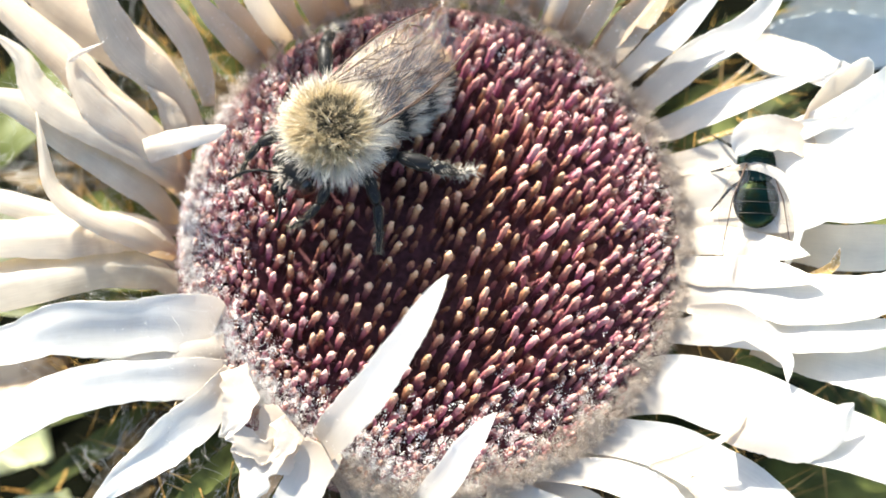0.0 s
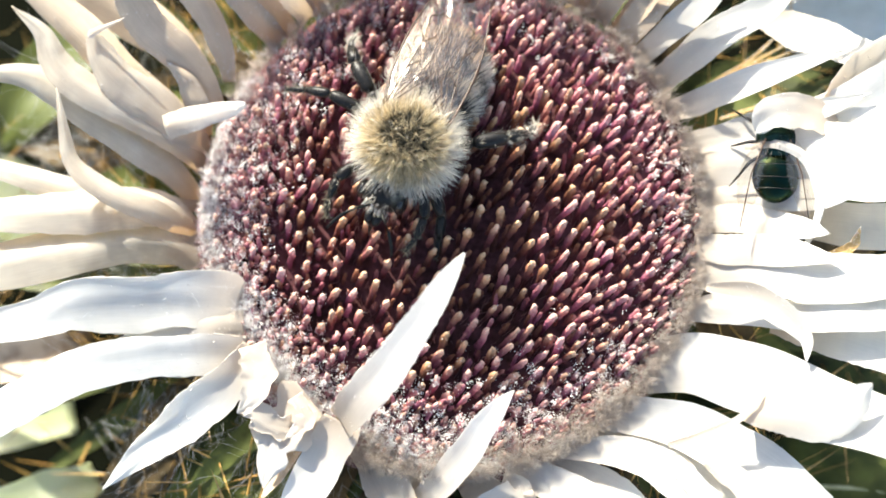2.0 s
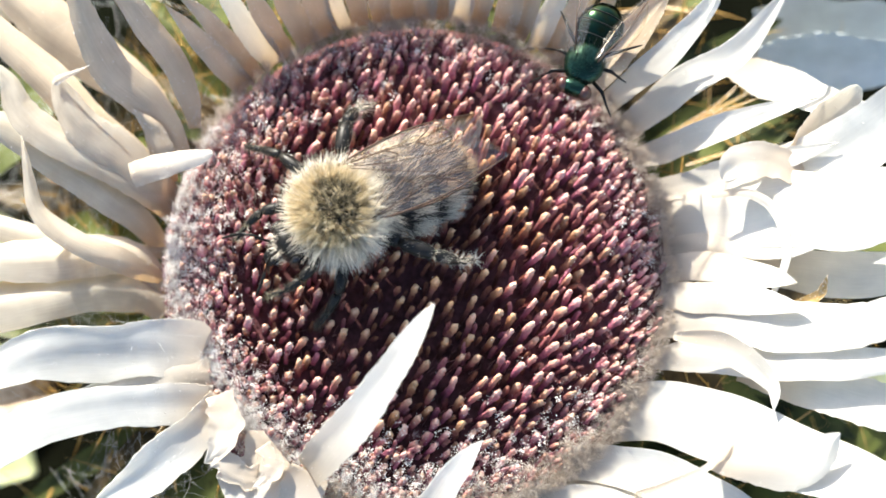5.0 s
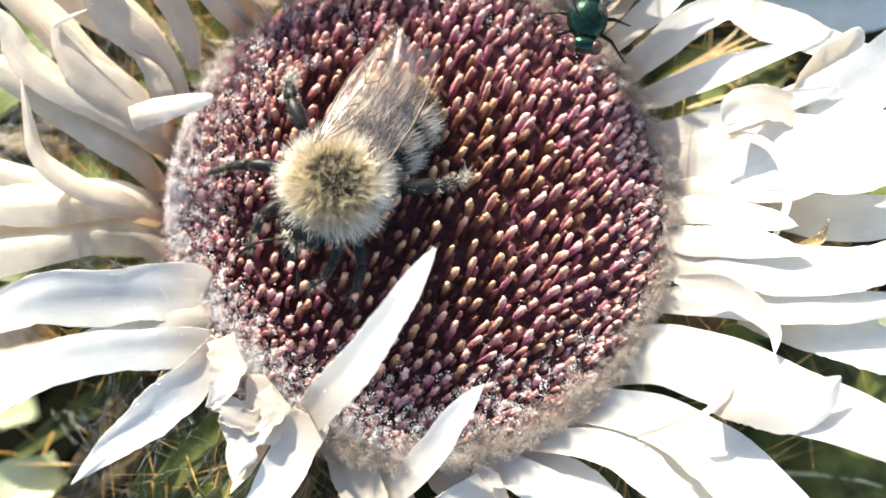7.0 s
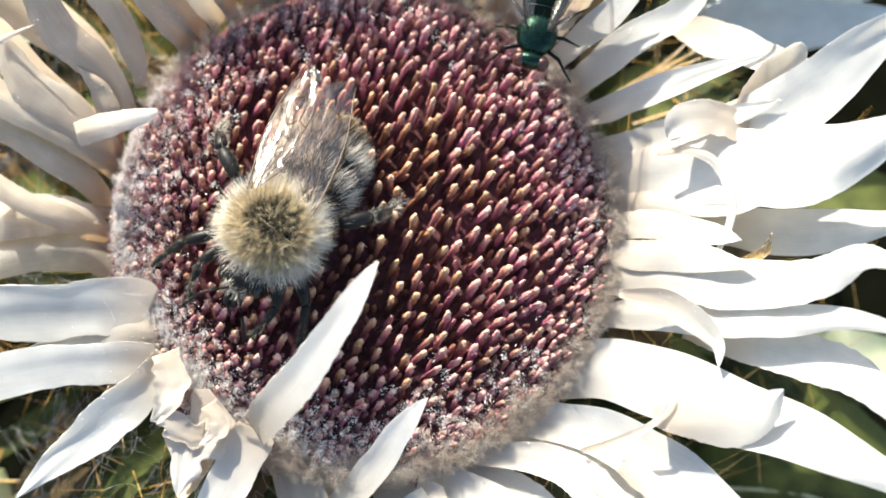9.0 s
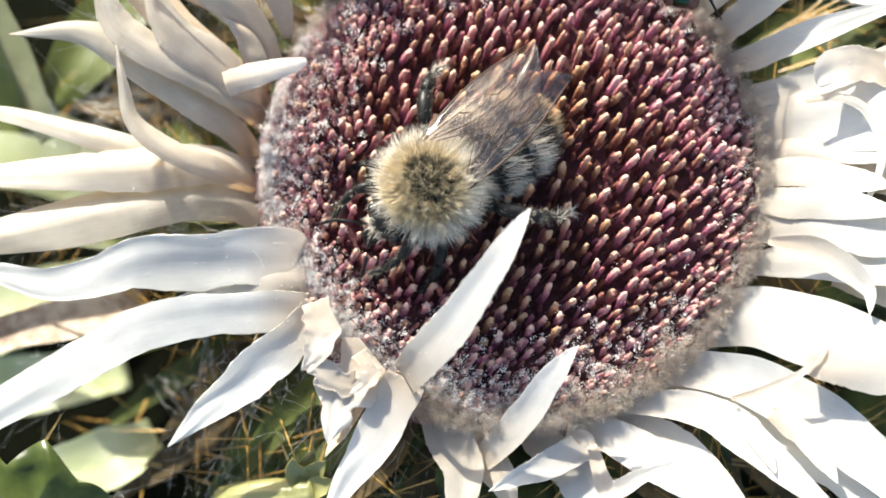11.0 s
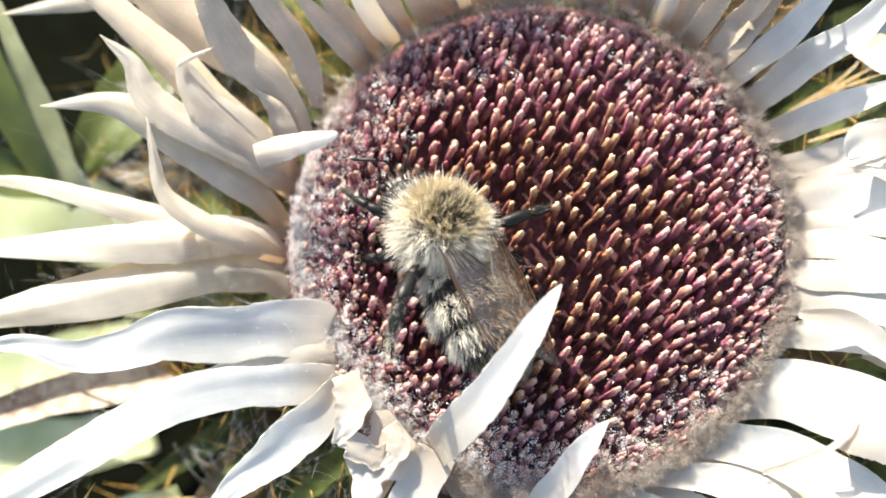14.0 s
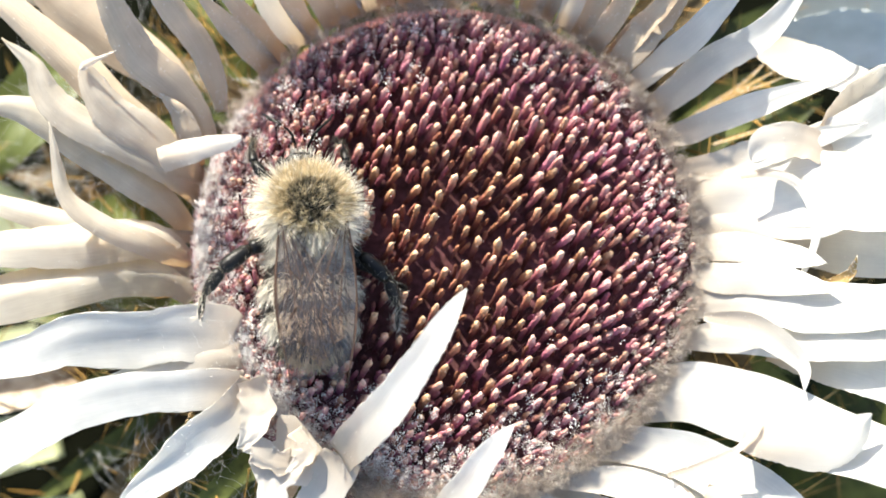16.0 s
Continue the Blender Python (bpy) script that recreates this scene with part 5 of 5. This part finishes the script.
def wing(sx, root, angle, length, width, rise, name, seed):
    """A membrane with veins; root on the thorax, swept back by the angle from the body's axis."""
    a = radians(angle)
    axis = Vector((math.sin(a) * sx, -math.cos(a), rise)).normalized()
    outer = Vector((math.cos(a) * sx, math.sin(a), 0)).normalized()
    up = Vector((0, 0, 1))
    root = Vector(root)
    lead = lambda s: 0.16 * math.sin(min(1, s * 1.02) * math.pi) * width
    trail = lambda s: -width * (0.12 + 0.88 * math.sin(min(1, s / 0.6) * math.pi / 2)) * max(0.0, 1 - max(0, (s - 0.5) / 0.5) ** 2.4) ** 0.8

    def place(s, v):
        y = lead(s) + (trail(s) - lead(s)) * v
        crease = 0.10 * noise.noise((s * 6 + v, v * 5, seed)) * s + 0.034 * math.sin(v * 19 + 3.5 * s) * min(1, 3 * s)
        return root + axis * (length * s) + outer * y + up * (0.35 * math.sin(v * 2.2) - 0.1 * y + crease - 1.1 * s * s)

    bm = bmesh.new()
    ns, nv = 48, 36
    layer = bm.verts.layers.float.new("along")
    g = [[bm.verts.new(place(i / ns, j / nv) * MM) for j in range(nv + 1)] for i in range(ns + 1)]
    for i in range(ns + 1):
        for v in g[i]:
            v[layer] = i / ns * min(1.0, length / 12)
    for i in range(ns):
        for j in range(nv):
            bm.faces.new((g[i][j], g[i + 1][j], g[i + 1][j + 1], g[i][j + 1]))
    bm.normal_update()
    for f in bm.faces:
        if f.normal.z < 0:
            f.normal_flip()
    w = part(name, bm, WING, bee, "brownish clear crinkled wing")
    bm = bmesh.new()
    for line in (((0, 0), (0.3, 0.0), (0.62, 0.0), (0.95, 0.05)), ((0.02, 0.3), (0.3, 0.28), (0.5, 0.3), (0.7, 0.22)), ((0.05, 0.6), (0.3, 0.62), (0.52, 0.6)),
                 ((0.05, 0.8), (0.3, 0.85), (0.5, 0.95)), ((0.3, 0.28), (0.36, 0.45), (0.3, 0.62)), ((0.5, 0.3), (0.56, 0.45), (0.52, 0.6)),
                 ((0.5, 0.3), (0.6, 0.16), (0.64, 0.0)), ((0.56, 0.45), (0.66, 0.46), (0.74, 0.42)), ((0.7, 0.22), (0.74, 0.42), (0.72, 0.6)), ((0.52, 0.6), (0.62, 0.62), (0.72, 0.6))):
        pts = []
        for (s0, v0), (s1, v1) in zip(line, line[1:]):
            pts += [place(s0 + (s1 - s0) * u, v0 + (v1 - v0) * u) + up * 0.015 for u in (0, 0.25, 0.5, 0.75)]
        pts.append(place(*line[-1]) + up * 0.015)
        thick = 0.095 if line[0][0] == 0 else 0.058
        tube(bm, pts, [thick * (1 - 0.5 * k / len(pts)) for k in range(len(pts))], 5)
    part("vein", bm, VEIN, w, "dark brown veins")
    return w


wings = []
for sx in (-1, 1):
    high = 1.75 + 0.15 * sx
    wings += [wing(sx, (2.5 * sx, -1.3, high), -2, 12.3, 3.9, 0.02, "forewing", 3 + sx),
              wing(sx, (2.4 * sx, -1.9, high - 0.2), 2, 8.6, 2.7, 0.01, "hindwing", 7 + sx)]


def leg(name, sx, joints, radii, brush, seed):
    pts = [(x * sx, y, z) for x, y, z in joints]
    bm = bmesh.new()
    for (a, b), (ra, rb) in zip(zip(pts, pts[1:]), zip(radii, radii[1:])):
        a, b = Vector(a), Vector(b)
        tube(bm, [a, a.lerp(b, 0.15), a.lerp(b, 0.6), a.lerp(b, 0.92), b], [ra * 0.6, ra, (ra + rb) * 0.6, rb, rb * 0.55], 10)
    ob = part(name, bm, CHITIN, bee, "jointed black hairy leg")
    random.seed(seed)
    verts, faces = [], []
    for k in range(brush):
        i = random.choice(range(1, len(pts) - 1))
        a, b = Vector(pts[i]), Vector(pts[i + 1])
        way = (b - a).normalized()
        out = (Matrix.Rotation(random.uniform(0, 6.28), 3, way) @ way.orthogonal().normalized() + way * 0.6).normalized()
        blade(verts, faces, a.lerp(b, random.random()) * MM, out, random.uniform(0.3, 1.2 if "hind" in name else 0.8) * MM, 0.018 * MM)
    soup("leg_hair", verts, faces, FUR_PALE if "hind" in name else FUR_DARK, ob, "bristly leg hair", "stuff")
    return ob


legs = {}
for sx in (-1, 1):
    legs["front", sx] = leg("foreleg", sx, [(1.2, 2.0, -1.8), (2.7, 2.9, -1.2), (3.3, 4.3, -1.7), (3.2, 5.6, -2.7), (2.8, 6.6, -3.5)], [0.38, 0.40, 0.33, 0.20, 0.12], 520, 51 + sx)
    legs["hind", sx] = leg("hind_leg", sx, [(1.8, -2.0, -1.8), (4.2, -2.9, -0.6), (6.3, -4.6, -0.7), (7.4, -6.4, -1.9), (7.5, -7.9, -2.9)], [0.46, 0.52, 0.52, 0.28, 0.14], 520, 57 + sx)
legs["middle", -1] = leg("middle_leg", -1, [(1.8, 0.2, -1.9), (4.2, 0.4, -0.8), (6.2, 1.4, -1.0), (7.6, 2.4, -2.0), (8.6, 3.3, -2.9)], [0.42, 0.46, 0.38, 0.24, 0.14], 700, 53)
legs["middle", 1] = leg("middle_leg", 1, [(1.8, 0.2, -1.9), (4.5, -0.3, -0.6), (7.0, 0.2, -0.6), (8.8, 0.7, -1.5), (10.2, 1.3, -2.3)], [0.42, 0.46, 0.38, 0.26, 0.14], 700, 55)

# ---- the green fly, head towards +y ----
fly = tagged(new("green_fly"), "shiny metallic green bottle fly with red-brown eyes", "fly")
fthorax = part("thorax", ball((0, 0.4, -0.1), (1.55, 1.7, 1.05)), FLY_DARK, fly, "dark glossy thorax")
fabdomen = part("abdomen", ball((0, -2.5, -0.2), (1.75, 2.0, 1.05)), FLY_GREEN, fly, "metallic green abdomen")
for y, r in ((-1.55, 1.57), (-2.55, 1.78), (-3.4, 1.56)):
    bm = bmesh.new()
    arc = [(r * math.sin(a), y - 0.12 * math.cos(a), -0.2 + 0.6 * r * math.cos(a)) for a in [radians(-88 + 11 * k) for k in range(17)]]
    tube(bm, arc, [0.045] * 17, 6)
    part("segment_edge", bm, CHITIN, fabdomen, "black edge of a body segment")
fhead = part("head", ball((0, 2.4, -0.2), (1.25, 0.7, 1.0)), FLY_DARK, fly, "dark head")
for sx in (-1, 1):
    part("eye", ball((0.85 * sx, 2.5, -0.1), (0.55, 0.6, 0.8), 18, 12), FLY_EYE, fhead, "red-brown compound eye")
    bm = bmesh.new()
    g = []
    for i in range(15):
        s = i / 14
        w = 1.9 * math.sin(min(1, s * 1.1 + 0.06) * math.pi) ** 0.7 + 0.1
        g.append([bm.verts.new(Vector((sx * (0.9 + 1.6 * s + (v - 0.35) * w), 0.2 - 7.0 * s, 0.95 - 0.5 * s + 0.1 * math.sin(v * 9))) * MM) for v in (0, 0.25, 0.5, 0.75, 1)])
    for a, b in zip(g, g[1:]):
        for j in range(4):
            bm.faces.new((a[j], a[j + 1], b[j + 1], b[j]))
    bmesh.ops.solidify(bm, geom=bm.faces[:], thickness=0.012 * MM)
    w = part("wing", bm, FLYWING, fly, "clear glassy wing")
    bm = bmesh.new()
    tube(bm, [(sx * 0.9, 0.2, 1.0), (sx * 1.9, -2.5, 0.8), (sx * 2.6, -6.5, 0.5)], [0.07, 0.05, 0.03], 5)
    part("vein", bm, VEIN, w)
    for k, (y, dy) in enumerate(((1.2, 1.6), (0.2, -0.1), (-0.6, -2.2))):
        bm = bmesh.new()
        tube(bm, [(sx * 0.8, y, -0.7), (sx * 2.0, y + dy * 0.4, -0.3), (sx * 2.7, y + dy * 0.8, -1.2), (sx * 3.3, y + dy * 1.1, -1.9)], [0.16, 0.15, 0.1, 0.05], 6)
        part("leg", bm, CHITIN, fly, "thin black leg")
random.seed(61)
verts, faces = [], []
for k in range(140):
    d = Vector((random.gauss(0, 1), random.gauss(0, 1), abs(random.gauss(0, 1)))).normalized()
    blade(verts, faces, Vector((d.x * 1.35, 0.4 + d.y * 1.55, d.z * 1.2)) * MM, (d + Vector((0, -0.5, 0))).normalized(), random.uniform(0.3, 0.8) * MM, 0.02 * MM)
soup("thorax_hair", verts, faces, CHITIN, fthorax, "black bristles", "stuff")


def motions():
    bee_rows = [
        (0.0, -7.00, 7.46, 4.70, 132, -2),
        (0.5, -6.47, 6.03, 4.70, 123, -2),
        (1.0, -7.06, 5.83, 4.70, 132, -2),
        (1.5, -6.76, 5.01, 4.70, 132, -2),
        (2.0, -3.01, 4.69, 4.70, 155, -2),
        (2.5, -2.67, 3.01, 4.70, 156, -2),
        (3.0, -3.49, 3.01, 4.70, 153, -2),
        (3.2, -5.24, 5.81, 4.70, 140, -2),
        (5.3, -5.96, 3.00, 4.70, 116, -2),
        (5.5, -6.14, 2.87, 4.70, 115, -2),
        (6.0, -5.82, 1.33, 4.70, 132, -2),
        (6.5, -6.07, 0.39, 4.70, 141, -2),
        (7.0, -5.93, 1.10, 4.70, 143, -2),
        (7.5, -5.62, -0.19, 4.70, 160, -2),
        (8.0, -5.69, -0.74, 4.70, 168, -2),
        (8.5, -5.07, -0.87, 4.70, 156, -2),
        (9.0, -6.38, -1.16, 4.70, 148, -2),
        (9.5, -6.38, -2.17, 4.70, 146, -2),
        (10.0, -4.77, -1.26, 4.70, 161, -2),
        (10.2, -4.99, -2.36, 4.70, 155, -2),
        (12.3, -7.31, -0.36, 3.40, 102, -2),
        (12.5, -7.59, -1.50, 3.40, 99, -2),
        (13.0, -5.93, -1.91, 3.40, 44, -2),
        (13.5, -6.07, -0.90, 3.40, 36, -2),
        (14.0, -7.26, 0.87, 3.40, 29, -2),
        (14.5, -8.21, 0.75, 3.40, 32, -2),
        (15.0, -7.73, 0.85, 3.40, 31, -2),
        (15.5, -9.26, 1.63, 3.40, 8, -2),
        (16.0, -10.08, 2.44, 3.40, 3, -2),
    ]
    roll = lambda t: 38 * smooth_rise(t, 12.3, 14.0) - 26 * smooth_rise(t, 14.8, 16.0)
    slope = lambda t: 1 - 0.85 * smooth_rise(t, 10.2, 12.3)
    walk(bee, [(t, pose(x * MM, y * MM, z * MM, -17 * slope(t), 10 * slope(t), 0) @ pose(0, 0, 0, 0, 0, turn) @ pose(0, 0, 0, tip, roll(t), 0)) for t, x, y, z, turn, tip in bee_rows])
    # the legs swing as it creeps from floret to floret; the middle one on its right is stretched out sideways at times
    reach = {
        1: ((0, 10, 45), (1.5, 4, 40), (2, -15, 0), (3.2, -17, 0), (5.3, 10, 12), (7.0, 13, 12), (7.6, -4, 22), (8.5, 6, 42), (9.0, 26, 24), (10.2, 10, 36), (12.3, 26, 38), (12.7, 22, 34), (13.2, -16, -18), (15.0, -26, -34), (15.5, -42, 8), (16.0, -42, 12)),
        -1: ((0, -4, 4), (0.6, 0, 0), (1.1, 8, 30), (6.0, 6, 36), (8.0, 20, 20), (9.0, 10, 30), (12.3, 4, 34), (13.2, -10, 68), (16.0, -12, 62)),
    }
    for n, ((name, sx), ob) in enumerate(legs.items()):
        rows = []
        for k in range(33):
            t, dip = k * 0.5, 0.0
            swing = 5.4 * math.sin(t * 3.1 + n * 1.9) + 2.4 * math.sin(t * 5.3 + n)
            if name == "middle":
                (t0, a0, d0), (t1, a1, d1) = next((p, q) for p, q in zip(reach[sx], reach[sx][1:]) if p[0] <= t <= q[0])
                u = (t - t0) / (t1 - t0)
                swing, dip = 0.3 * swing + a0 + (a1 - a0) * u, d0 + (d1 - d0) * u
            rows.append((t, pose(0, 0, 0, 0, sx * dip + 2 * math.sin(t * 4 + n), sx * swing)))
        walk(ob, rows)
    # the folded wings swing a little to its right while it works with its head down
    for ob in wings:
        walk(ob, [(t, pose(0, 0, 0, 0, 0, a)) for t, a in ((0, 2), (3.2, 4), (5.5, 0), (7.0, 8), (8.0, 13), (9.0, 12), (10.2, 16), (12.3, 2), (16.0, 0))])
    fly_rows = [
        (0.0, 24.73, 5.46, 0.30, -2),
        (0.5, 24.83, 5.46, 0.30, -2),
        (1.0, 24.83, 5.46, 0.30, -2),
        (2.0, 24.62, 5.71, 0.30, -2),
        (2.5, 24.83, 5.68, 0.30, 0),
        (3.0, 24.78, 5.75, 0.30, 2),
        (3.2, 24.83, 5.70, 0.30, 4),
        (4.2, 17.37, 9.34, 16.00, 80),
        (5.3, 12.22, 15.37, 3.40, 168),
        (7.0, 12.74, 14.32, 3.40, 172),
        (8.5, 13.13, 14.22, 3.40, 166),
        (10.2, 13.29, 14.48, 3.40, 168),
        (12.3, 13.15, 15.48, 3.40, 175),
        (12.7, 13.44, 16.36, 4.00, 210),
        (13.2, 16.30, 21.82, 6.00, 240),
        (16.0, 16.34, 23.71, 6.00, 240),
    ]
    walk(fly, [(t, pose(x * MM, y * MM, z * MM, 0, 0, turn)) for t, x, y, z, turn in fly_rows])


motions()
